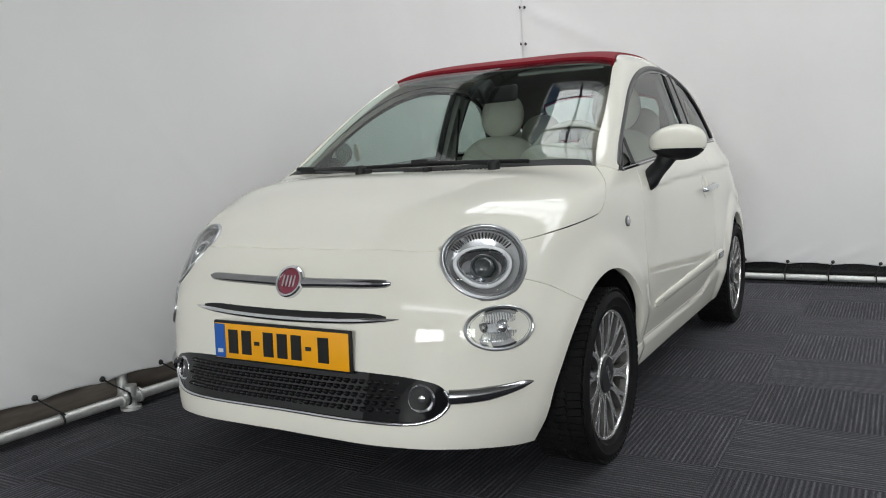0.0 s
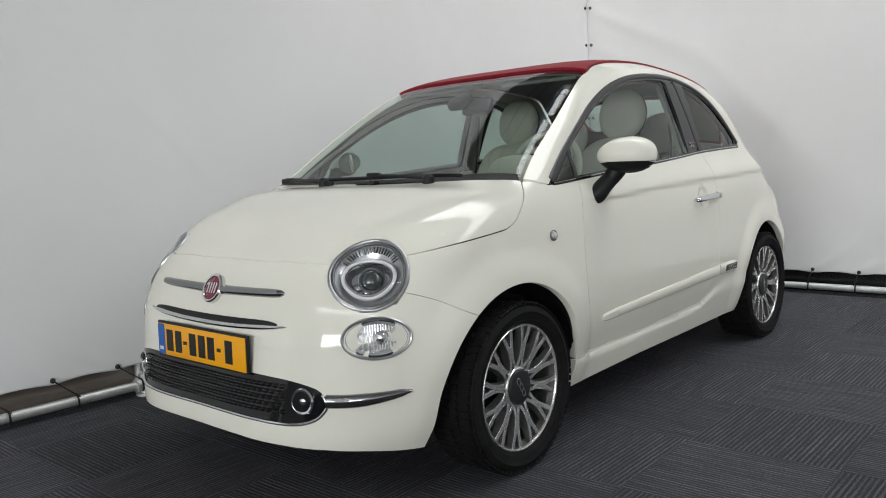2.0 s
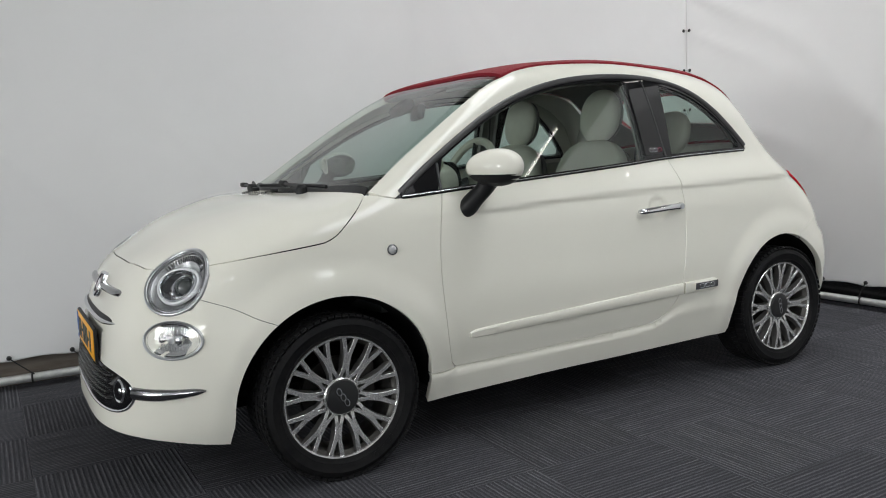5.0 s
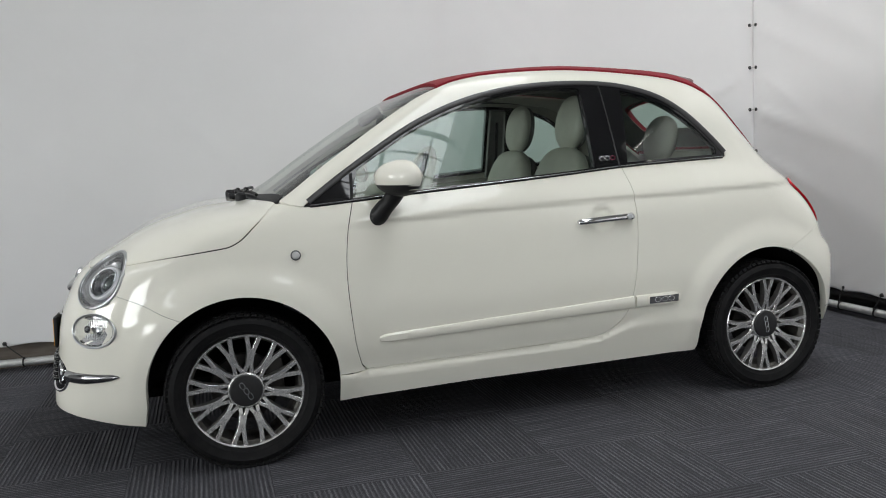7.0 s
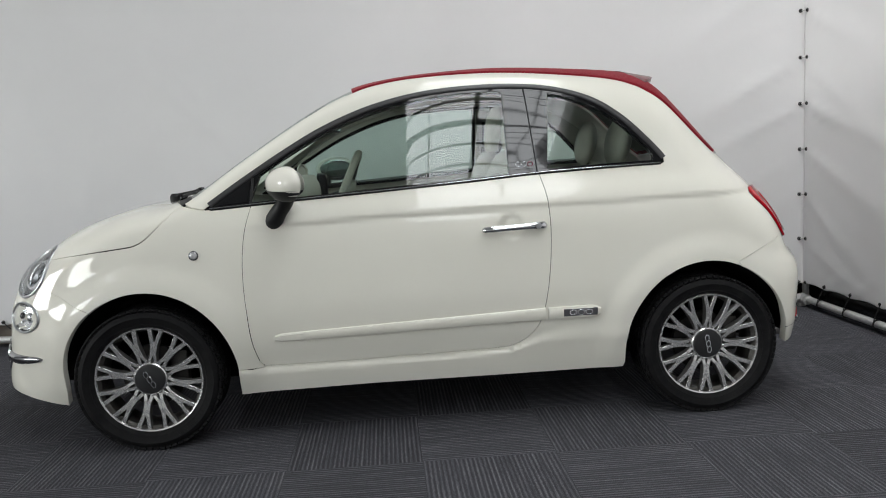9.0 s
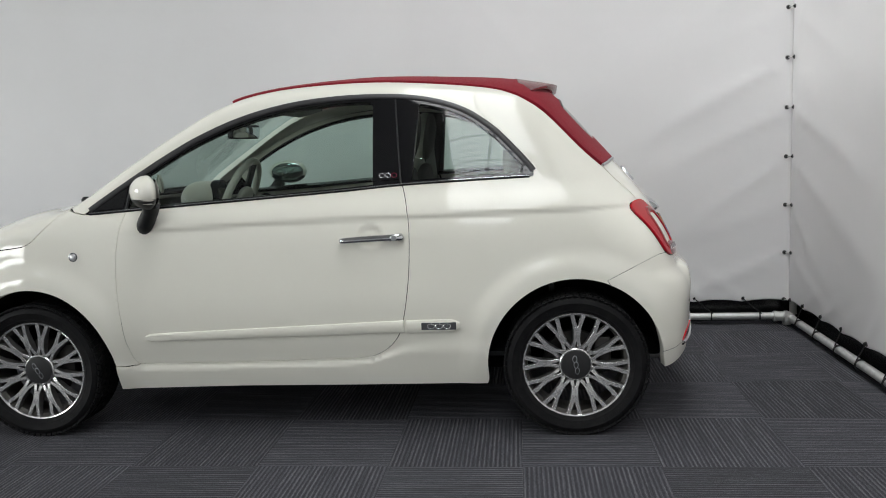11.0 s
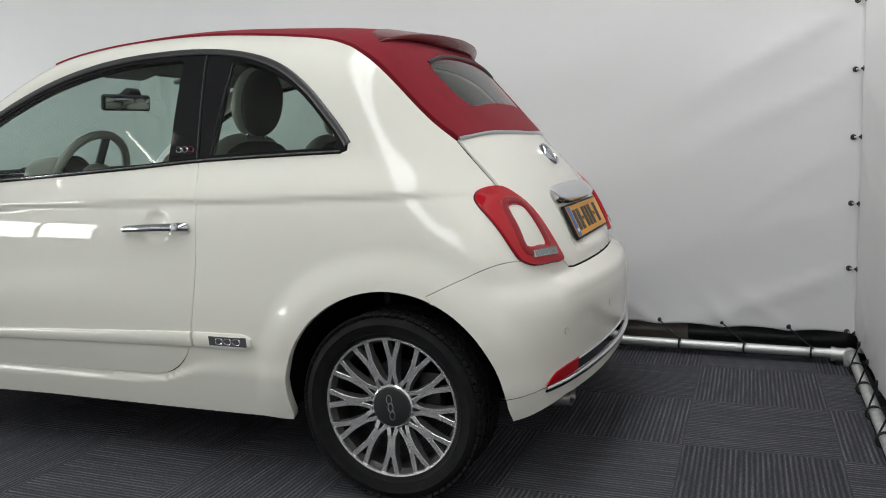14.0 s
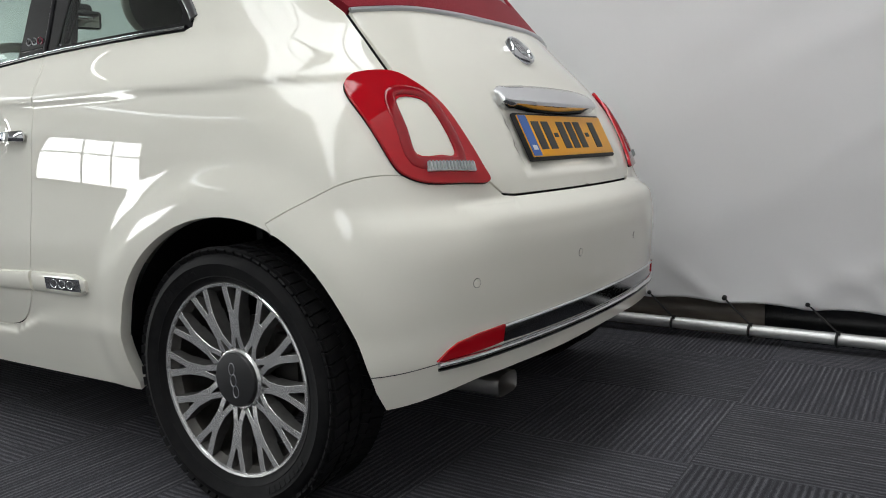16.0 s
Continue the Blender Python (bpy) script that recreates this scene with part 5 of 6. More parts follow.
# ---- rear ----
def tail_lamp(flip):
    ob = holder("tail_lamp", "red ring-shaped tail lamp round a white panel")
    outer = np.array([(2.534, -0.643, 0.918), (2.553, -0.613, 0.931), (2.589, -0.559, 0.934), (2.621, -0.528, 0.915), (2.668, -0.494, 0.867), (2.710, -0.474, 0.800), (2.740, -0.455, 0.735), (2.755, -0.448, 0.701),
                      (2.735, -0.52, 0.699), (2.707, -0.606, 0.702), (2.680, -0.654, 0.718), (2.658, -0.672, 0.748), (2.613, -0.680, 0.832), (2.560, -0.672, 0.893)])
    c = np.array([2.660, -0.575, 0.80])
    a = normal_at(cast([[2.4, -0.4, 0.80]], (c - np.array([2.4, -0.4, 0.80]))[None] / np.linalg.norm(c - np.array([2.4, -0.4, 0.80])), 0.6))[0]
    u, v = local_frame(c, a)
    flat = lambda q: np.c_[(q - c) @ u, (q - c) @ v]
    lay = face_on(c, a)
    rim = smooth_path(flat(outer), 5, closed=True)
    hole = smooth_path(flat(np.array([(2.629, -0.600, 0.874), (2.645, -0.548, 0.876), (2.669, -0.528, 0.848), (2.713, -0.524, 0.764), (2.703, -0.565, 0.758), (2.680, -0.618, 0.760), (2.655, -0.615, 0.812)])), 4, closed=True)
    clear = flat(np.array([(2.693, -0.607, 0.743), (2.733, -0.486, 0.741), (2.739, -0.489, 0.722), (2.697, -0.610, 0.724)]))
    dents = DENTS[:]
    DENTS.clear()
    mid = rim.mean(0)
    for name, line, holes, mat, lift in (("lamp_base", rim, [], UNDER, 0.002), ("red_lens", mid + (rim - mid) * 0.985, [hole], TAIL_RED, 0.011), ("white_panel", mid * 0 + hole.mean(0) + (hole - hole.mean(0)) * 1.02, [], PAINT, 0.008), ("reverse_lens", clear, [], SATIN, 0.0165)):
        made = panel(name, line, lay, mat, ob, holes=holes, gap=0.0, depth=0.010, fine=0.014, lift=lift, mirror=flip)
        if flip:
            bpy.data.objects.remove(made[0])
    DENTS.extend(dents)
    sweep("lens_ridge", lay(hole.mean(0) + (hole - hole.mean(0)) * 1.24) + a * 0.011, bead(0.026, 0.004, 9), TAIL_DARK, ob, True, flip=flip)
    ribs = bmesh.new()
    t = np.linspace(0.04, 0.96, 14)[:, None]
    for top, low in zip(lay(clear[0] + (clear[1] - clear[0]) * t) + a * 0.0175, lay(clear[3] + (clear[2] - clear[3]) * t) + a * 0.0175):
        tube(ribs, both([top, low], flip), 0.0022, 5)
    part("lens_ribs", ribs, LENS, ob)
    return ob


tail_lamp(False), tail_lamp(True)


# tailgate handle
ys = np.linspace(-0.275, 0.275, 28)
p = on_tail(np.c_[ys, np.full(28, 0.888)])
sweep("tailgate_handle", p, [(0.042, -0.010), (0.042, 0.002), (0.034, 0.013), (0.014, 0.022), (-0.012, 0.027), (-0.034, 0.028), (-0.040, 0.022), (-0.040, 0.0), (-0.038, -0.010)], CHROME, car,
      normals=np.tile((0.80, 0, 0.6), (28, 1)), scale=np.interp(np.abs(ys), [0, 0.15, 0.262, 0.275], [1, 0.96, 0.78, 0.5]), label="chrome tailgate handle bar")
p = on_tail([(0, 1.020)])[0]
a = normal_at(p[None])[0]
badge("rear_badge", p + a * 0.004, a, 0.047, GREY_LAMP, "round chrome badge")
ys = np.linspace(-0.505, 0.505, 40)
p = on_top([*[(x + 0.003, y) for x, y in roof_rear], *[(x + 0.003, -y) for x, y in roof_rear[::-1][1:]]])
sweep("roof_trim", p + normal_at(p) * 0.003, bead(0.012, 0.006), SATIN, car, label="satin trim under the canvas")

# roof spoiler of the folding roof
def spoiler():
    n, m = 27, 13
    ys = np.linspace(-0.46, 0.46, n)
    e = np.abs(ys) / 0.46
    front, back = 2.085 + 0.02 * e * e, 2.285 - 0.11 * e**2.2 - 0.02 * e**8
    t = np.linspace(0, 1, m)
    x = front[:, None] + (back - front)[:, None] * t
    x = np.c_[x, back - 0.006, back - 0.030]
    w = m + 2
    z = on_top(np.c_[x.ravel(), np.repeat(ys, w)])[:, 2].reshape(n, w)
    level = z[:, :1] - 0.30 * (x - front[:, None]) * (0.55 + 0.2 * e[:, None])
    h = np.maximum(z + 0.010 * (1 - e[:, None] ** 4), level + 0.010 * (1 - e[:, None] ** 6))
    h[:, m - 1] -= 0.002
    h[:, m] = z[:, m] + 0.003 + 0.45 * (h[:, m - 1] - z[:, m - 1])
    h[:, m + 1] = z[:, m + 1] + 0.003
    verts = np.c_[x.ravel(), np.repeat(ys, w), h.ravel()]
    faces = [(i * w + j, (i + 1) * w + j, (i + 1) * w + j + 1, i * w + j + 1) for i in range(n - 1) for j in range(w - 1)]
    return raw_mesh("spoiler", verts, faces)


sp = part("spoiler", spoiler(), material("dark_red_lacquer", (0.13, 0.008, 0.014), 0.25, 0, 0.0, Specular_IOR_Level=0.4), car, "glossy dark red roof spoiler")
bm = bmesh.new()
box(bm, (0.030, 0.20, 0.016), Matrix.Translation((2.262, 0, 1.428)) @ Matrix.Rotation(radians(28), 4, "Y"), 0.006)
part("brake_lamp", bm, TAIL_RED, sp, "red high brake lamp")
xs = smooth_path([(2.284, -0.35, 0), (2.282, -0.15, 0), (2.282, 0, 0), (2.282, 0.15, 0), (2.284, 0.35, 0)], 5)
p = on_top(xs[:, :2])
sweep("window_seal", p + normal_at(p) * 0.005, bead(0.012, 0.006), SEAL, car)
# rear bumper: chrome strip, reflectors, sensors, exhaust
def band(points):
    return round_tail(resample(flat_of(round_tail, points) * np.array(U), 0.03, False) / np.array(U))


arc_pts = smooth_path([(2.744, -0.651, 0.350), (2.790, -0.57, 0.353), (2.815, -0.483, 0.357), (2.853, -0.276, 0.362), (2.868, 0, 0.364)], 5)
arc_pts = np.array([*arc_pts, *[(x, -y, z) for x, y, z in arc_pts[::-1][1:]]])
sweep("chrome_strip", band(arc_pts), bead(0.012, 0.012), CHROME, car)
low = arc_pts - np.array([0, 0, 0.012])
sweep("lower_strip", band(low), bead(0.006, 0.008), BLACK_GLOSS, car)
valance = smooth_path([(2.814, -0.495, 0.400), (2.853, -0.276, 0.408), (2.868, 0.0, 0.412)], 5)
valance = [*valance, *[(x, -y, z) for x, y, z in valance[::-1][1:]]]
lowv = smooth_path([(2.812, -0.496, 0.366), (2.853, -0.276, 0.370), (2.868, 0.0, 0.372)], 5)
lowv = [*lowv, *[(x, -y, z) for x, y, z in lowv[::-1][1:]]]
panel("valance_insert", [*flat_of(round_tail, valance), *flat_of(round_tail, lowv[::-1])], round_tail, LAMP_DARK, car, gap=0, depth=0.004, lift=0.002, unit=U, fine=0.015, label="dark grey valance insert")
sweep("valance_chrome", band(valance), bead(0.008, 0.006), CHROME, car)
for flip in (False, True):
    ref = [(2.742, -0.652, 0.356), (2.755, -0.635, 0.374), (2.769, -0.615, 0.388), (2.79, -0.565, 0.398), (2.814, -0.497, 0.404), (2.810, -0.500, 0.368), (2.78, -0.585, 0.360)]
    dents = DENTS[:]
    DENTS.clear()
    made = panel("reflector", flat_of(round_tail, ref), round_tail, TAIL_RED, car, gap=0, depth=0.006, lift=0.005, unit=U, fine=0.015, mirror=flip, label="red rear reflector")
    DENTS.extend(dents)
    if flip:
        bpy.data.objects.remove(made[0])
    seam = smooth_path([(2.652, -0.750, 0.335), (2.70, -0.705, 0.342), (2.744, -0.652, 0.350)], 6)
    sweep("bumper_seam", round_tail(flat_of(round_tail, seam)), bead(0.0018, 0.0005), FRAME_GREY, car, flip=flip)
for y, z in ((-0.57, 0.503), (-0.19, 0.52), (0.19, 0.52), (0.57, 0.503)):
    p = on_tail([(y, z)])[0]
    a = normal_at(p[None])[0]
    m = Matrix.Translation(p) @ facing(a) @ Matrix.Rotation(radians(90), 4, "X")
    part("parking_sensor", lathe([(0.0092, -0.002), (0.0092, 0.0008), (0.0082, 0.0008), (0.0080, -0.0005), (0.0072, 0.0010), (0, 0.0012)], 26, m), PAINT, car)
    part("sensor_gap", lathe([(0.0100, -0.002), (0.0100, 0.0006), (0.0091, 0.0007), (0.0091, -0.002)], 26, m), SEAL, car)


def exhaust():
    ob = holder("exhaust", "rounded rectangular metal tailpipe")
    bm = bmesh.new()
    rings = []
    prof = [(0.048 * np.sign(c) * abs(c) ** 0.5, 0.028 * np.sign(s) * abs(s) ** 0.5) for c, s in ((math.cos(t), math.sin(t)) for t in np.linspace(0, 2 * math.pi, 24, endpoint=False))]
    for x, k in ((2.53, 0.85), (2.60, 1.0), (2.772, 1.0), (2.775, 0.97), (2.770, 0.90), (2.67, 0.86)):
        rings.append([bm.verts.new((x, -0.415 + y * k * 0.95, 0.250 + z * k * 0.90)) for y, z in prof])
    for a, b in zip(rings, rings[1:]):
        for i in range(24):
            bm.faces.new((a[i], a[(i + 1) % 24], b[(i + 1) % 24], b[i]))
    bm.faces.new(rings[-1])
    part("tailpipe", bm, material("exhaust_steel", (0.30, 0.29, 0.28), 0.36, 1.0), ob)
    # black plate set inside the tailpipe, standing in for the shade of its bore
    bm = bmesh.new()
    box(bm, (0.004, 0.076, 0.040), Matrix.Translation((2.690, -0.415, 0.250)), 0.001, 1)
    part("bore_shade", bm, UNDER, ob)
    bm = bmesh.new()
    tube(bm, [(1.9, -0.30, 0.24), (2.3, -0.35, 0.24), (2.58, -0.392, 0.236)], 0.03, 12)
    part("exhaust_pipe", bm, UNDER, ob)


exhaust()

# ---- underside and wheel housings ----
bm = bmesh.new()
box(bm, (2.55, 0.98, 0.05), Matrix.Translation((1.15, 0, 0.225)), 0.01)
box(bm, (0.42, 0.86, 0.04), Matrix.Translation((-0.33, 0, 0.235)), 0.01)
box(bm, (0.25, 1.10, 0.09), Matrix.Translation((2.56, 0, 0.31)), 0.02)
box(bm, (1.45, 1.40, 0.04), Matrix.Translation((1.15, 0, 0.225)), 0.01)
part("floor_pan", bm, UNDER, car)


def housing(x, s):
    """The dark tub round one wheel."""
    bm = bmesh.new()
    r = ARCH + 0.004
    prof = [(r, -0.775), (r, -0.64), (r - 0.012, -0.50), (r - 0.04, -0.46)]
    rows = []
    for rad, y in prof:
        ring = np.linspace(radians(-3 if x < 1 else 4), radians(180 if x < 1 else 186), 36)
        at = np.c_[x + rad * np.cos(ring), WHEEL_Z + rad * np.sin(ring)]
        wide = np.abs(on_side(np.c_[at[:, 0], np.maximum(at[:, 1], 0.2)])[:, 1]) - 0.022
        rows.append([bm.verts.new((px, -min(-y, w) * s, pz)) for (px, pz), w in zip(at, wide)])
    for a, b in zip(rows, rows[1:]):
        for i in range(35):
            bm.faces.new((a[i], a[i + 1], b[i + 1], b[i]))
    bm.faces.new(rows[-1])
    return part("wheel_housing", bm, UNDER, car)


for x in (0.0, REAR_X):
    for s in (1, -1):
        housing(x, s)

# ---- wheels ----
SPOKES = 12


def spoke_mesh():
    """One double-forked spoke, pointing up, in the wheel's own frame: x across, y out of the car, z along the spoke."""
    bm = bmesh.new()

    def bar(points, widths, thick):
        """A bar along (x, z, y of its face) with a flat front."""
        rows = []
        for k, (x, z, y) in enumerate(points):
            a, b = points[max(k - 1, 0)], points[min(k + 1, len(points) - 1)]
            t = Vector((b[0] - a[0], b[1] - a[1])).normalized()
            n = Vector((t.y, -t.x))
            w, d = widths[k] / 2, thick[k]
            rows.append([bm.verts.new(q) for q in ((x - n.x * w, y, z - n.y * w), (x + n.x * w, y, z + n.y * w), (x + n.x * w * 1.25, y - d, z + n.y * w * 1.25), (x - n.x * w * 1.25, y - d, z - n.y * w * 1.25))])
        for p, q in zip(rows, rows[1:]):
            for i in range(4):
                f = bm.faces.new((p[i], p[(i + 1) % 4], q[(i + 1) % 4], q[i]))
                f.material_index = 0 if i == 0 else 1
        for r in (rows[0][::-1], rows[-1]):
            bm.faces.new(r).material_index = 1

    face = lambda r: float(np.interp(r, [0.06, 0.09, 0.13, 0.18, 0.207], [0.060, 0.066, 0.071, 0.075, 0.0765]))
    bar([(0, 0.100, face(0.100)), (0, 0.128, face(0.128)), (0, 0.156, face(0.156))], [0.0250, 0.0260, 0.0310], [0.030, 0.030, 0.030])
    for s in (-1, 1):
        bar([(s * 0.0068, 0.146, face(0.146) - 0.0002), (s * 0.0120, 0.167, face(0.167)), (s * 0.0185, 0.190, face(0.190)), (s * 0.0230, 0.2085, face(0.2085))], [0.0150, 0.0148, 0.0150, 0.0165], [0.028, 0.026, 0.022, 0.018])
        bar([(s * 0.0030, 0.112, face(0.112) - 0.0002), (s * 0.0085, 0.090, face(0.090)), (s * 0.0135, 0.068, face(0.068))], [0.0135, 0.0125, 0.0135], [0.028, 0.026, 0.020])
    bmesh.ops.recalc_face_normals(bm, faces=bm.faces)
    bmesh.ops.bevel(bm, geom=[e for e in bm.edges if any(f.material_index == 0 for f in e.link_faces)], offset=0.0006, segments=1, affect="EDGES")
    mesh = bpy.data.meshes.new("spoke")
    bm.to_mesh(mesh)
    bm.free()
    mesh.materials.append(RIM), mesh.materials.append(RIM_DARK)
    return mesh


SPOKE = spoke_mesh()


def tyre_mesh():
    """Tyre: lathed carcass with sidewall ridges and cut tread blocks."""
    R, r = 0.2885, 0.2135
    prof = [(r - 0.004, 0.066), (r + 0.001, 0.078), (r + 0.006, 0.082), (r + 0.010, 0.0835), (0.228, 0.089), (0.2295, 0.0905), (0.231, 0.0895), (0.243, 0.0945), (0.256, 0.0965), (0.2575, 0.0978), (0.259, 0.0968), (0.268, 0.0945), (0.275, 0.0895), (0.2815, 0.080),
            (0.2835, 0.068), (0.284, 0.045), (0.284, 0.0), (0.284, -0.045), (0.2835, -0.068), (0.2815, -0.080), (0.27, -0.093), (0.25, -0.0965), (0.225, -0.086), (r - 0.004, -0.066)]
    return lathe([(a, b) for a, b in prof], 96, closed=True), R


def tread_mesh():
    bm = bmesh.new()
    n = 70
    for k in range(n):
        a = 2 * math.pi * k / n
        turn = Matrix.Rotation(-a, 4, "Y")
        for y, w, skew in ((0.060, 0.046, 0.16), (0.018, 0.030, 0.35), (-0.018, 0.030, -0.35), (-0.060, 0.046, -0.16)):
            m = turn @ Matrix.Translation((0.2845, y, 0)) @ Matrix.Rotation(skew, 4, "X") @ Matrix.Rotation(-0.10 * np.sign(y) * (abs(y) > 0.04), 4, "Z")
            box(bm, (0.011, w, 0.0222), m)
        for s in (1, -1):
            m = turn @ Matrix.Translation((0.2790, 0.0845 * s, 0)) @ Matrix.Rotation(0.9 * -s, 4, "Z")
            box(bm, (0.0045, 0.020, 0.0195), m)
    mesh = bpy.data.meshes.new("tread_blocks")
    bm.to_mesh(mesh)
    bm.free()
    mesh.materials.append(RUBBER)
    return mesh


TREAD = tread_mesh()


def wheel(at, side, spin):
    """One wheel, built facing +y and turned to its side of the car."""
    turn = Matrix.Rotation(math.pi if side > 0 else 0, 4, "Z")
    m = Matrix.Translation(at) @ turn @ Matrix.Rotation(radians(spin), 4, "Y")
    hub = new("wheel")
    tagged(hub, "twelve-spoke alloy wheel with a black centre cap")
    hub.parent, hub.matrix_parent_inverse = car, car.matrix_world.inverted()
    bm, _ = tyre_mesh()
    bm.transform(m)
    tyre = part("tyre", bm, RUBBER, hub, "black winter tyre with cut tread blocks")
    tread = tagged(new("tread", TREAD), kind="stuff")
    tread.parent, tread.matrix_basis = tyre, m
    tread.matrix_parent_inverse = Matrix()
    for start, count, size in ((205, 8, 0.014), (20, 8, 0.012)):
        for k in range(count):
            a = radians(start - spin + k * 4.3)
            q = m @ Matrix.Rotation(a, 4, "Y") @ Matrix.Translation((0, 0.0948, 0.2435)) @ Matrix.Rotation(radians(-20), 4, "X")
            part("sidewall_bar", solid_box((0.011, 0.0016, size), q, 0.0004, 1), RUBBER, tyre)
    lip = [(0.2150, 0.060), (0.2150, 0.079), (0.2125, 0.0815), (0.2075, 0.0800), (0.2060, 0.0765), (0.2055, 0.0740)]
    bm = lathe(lip, 84)
    bm.transform(m)
    part("rim_lip", bm, RIM, hub)
    barrel = [(0.2065, 0.0745), (0.2020, 0.062), (0.1960, 0.056), (0.1945, 0.030), (0.1965, 0.026), (0.1940, 0.0), (0.1940, -0.060), (0.2060, -0.078)]
    bm = lathe(barrel, 72)
    for f in bm.faces:
        f.normal_flip()
    bm.transform(m)
    part("rim_barrel", bm, material_rim_inner, hub)
    for k in range(SPOKES):
        sp = new("spoke", SPOKE)
        sp.parent = hub
        sp.matrix_parent_inverse = Matrix()
        sp.matrix_basis = m @ Matrix.Rotation(2 * math.pi * k / SPOKES, 4, "Y")
    centre = [(0.069, 0.020), (0.0695, 0.052), (0.068, 0.0605), (0.0655, 0.0640), (0.0625, 0.0660), (0.0600, 0.0655)]
    bm = lathe(centre, 60)
    bm.transform(m)
    part("hub_ring", bm, RIM, hub)
    cap = [(0.0605, 0.060), (0.0600, 0.0700), (0.0575, 0.0730), (0.050, 0.0740), (0.030, 0.0760), (0, 0.0765)]
    bm = lathe(cap, 48)
    bm.transform(m)
    cap = part("centre_cap", bm, material_cap, hub, "matt black centre cap")
    for z in (-0.024, 0, 0.024):
        bm = bmesh.new()
        tube(bm, [m @ Vector((0.0085 * math.cos(t) + 0.25 * z, 0.0768 - 0.001 * abs(z) / 0.024, z + 0.0135 * math.sin(t))) for t in np.linspace(0, 2 * math.pi, 15)], 0.0011, 5)
        part("badge_loop", bm, SATIN, cap)
    bm = lathe([(0.0, 0.002), (0.125, 0.002), (0.128, -0.002), (0.128, -0.018), (0.0, -0.018)], 48)
    bm.transform(m)
    part("brake_disc", bm, DISC, hub)
    bm = solid_box((0.07, 0.05, 0.15), Matrix.Translation(at) @ turn @ Matrix.Translation((-0.11, 0.005, 0.03)), 0.012)
    part("brake_caliper", bm, DISC, hub)
    return hub


material_rim_inner = material("dusty_rim_inner", (0.10, 0.095, 0.088), 0.5, 0.55)
mottle(material_rim_inner, 18, [(0.3, (0.07, 0.066, 0.06)), (0.8, (0.13, 0.124, 0.116))])
material_cap = material("matt_black_cap", (0.016, 0.016, 0.017), 0.42)
for x, s, spin in ((0, 1, 19), (REAR_X, 1, -3), (0, -1, 0), (REAR_X, -1, 9)):
    wheel((x, -0.7065 * s, 0.290), s, spin)

# ---- cabin ----
def pad(name, c, size, mat, parent, turn=(0, 0, 0), power=2.6):
    """A stuffed cushion: a rounded block."""
    bm = bmesh.new()
    bmesh.ops.create_uvsphere(bm, u_segments=28, v_segments=18, radius=1)
    for v in bm.verts:
        n = sum(abs(q) ** power for q in v.co) ** (1 / power)
        v.co /= n
    bm.transform(pose(*c, *turn) @ Matrix.Diagonal((*[s / 2 for s in size], 1)))
    return part(name, bm, mat, parent)


def seat(x, y, label):
    """A front seat with a round head restraint; the front faces are cream, the back is grey."""
    ob = holder("front_seat", label)
    pad("seat_cushion", (x - 0.27, y, 0.545), (0.54, 0.50, 0.20), CREAM, ob, (0, -6, 0), 3.2)
    pad("backrest", (x - 0.010, y, 0.83), (0.14, 0.50, 0.62), CREAM, ob, (0, 14, 0), 3.0)
    pad("back_shell", (x + 0.035, y, 0.81), (0.10, 0.49, 0.60), GREY_CLOTH, ob, (0, 14, 0), 3.2)
    rest = pad("head_restraint", (x + 0.095, y, 1.245), (0.105, 0.255, 0.255), CREAM, ob, (0, 10, 0), 2.2)
    pad("restraint_back", (x + 0.122, y, 1.242), (0.075, 0.245, 0.245), GREY_CLOTH, rest, (0, 10, 0), 2.2)
    for s in (-0.052, 0.052):
        bm = bmesh.new()
        tube(bm, [(x + 0.090, y + s, 1.13), (x + 0.075, y + s, 1.05)], 0.0065, 8)
        part("restraint_post", bm, CHROME, ob)
    return ob


seat(1.49, -0.325, "cream and grey driver's seat with a round head restraint")
seat(1.49, 0.325, "cream and grey passenger seat with a round head restraint")
bench = holder("rear_seat", "cream and grey rear bench with two head restraints")
pad("seat_cushion", (1.80, 0, 0.56), (0.50, 1.16, 0.20), CREAM, bench, (0, -6, 0), 4)
for s in (-1, 1):
    pad("backrest", (2.05, 0.29 * s, 0.80), (0.15, 0.56, 0.52), CREAM, bench, (0, 20, 0), 3.6)
    pad("head_restraint", (2.075, 0.30 * s, 1.150), (0.10, 0.25, 0.23), CREAM, bench, (0, 12, 0), 2.2)
    for k in (-0.045, 0.045):
        bm = bmesh.new()
        tube(bm, [(2.075, 0.30 * s + k, 1.07), (2.066, 0.30 * s + k, 1.00)], 0.0065, 8)
        part("restraint_post", bm, CHROME, bench)

dash = holder("dashboard", "dark dashboard with an ivory instrument hood")
bm = bmesh.new()
prof = [(0.15, 0.90), (0.24, 0.915), (0.40, 0.925), (0.56, 0.935), (0.63, 0.925), (0.655, 0.89), (0.66, 0.80), (0.62, 0.62), (0.40, 0.55), (0.13, 0.55)]
rows = [[bm.verts.new((x + 0.10 * (y / 0.62) ** 2 * (1 if x < 0.5 else 0.2), y, z - 0.02 * (y / 0.62) ** 2)) for x, z in prof] for y in np.linspace(-0.63, 0.63, 15)]
for a, b in zip(rows, rows[1:]):
    for i in range(len(prof)):
        j = (i + 1) % len(prof)
        bm.faces.new((a[i], a[j], b[j], b[i]))
bm.faces.new(rows[0][::-1]), bm.faces.new(rows[-1])
bmesh.ops.recalc_face_normals(bm, faces=bm.faces)
part("dash_body", bm, DASH, dash)
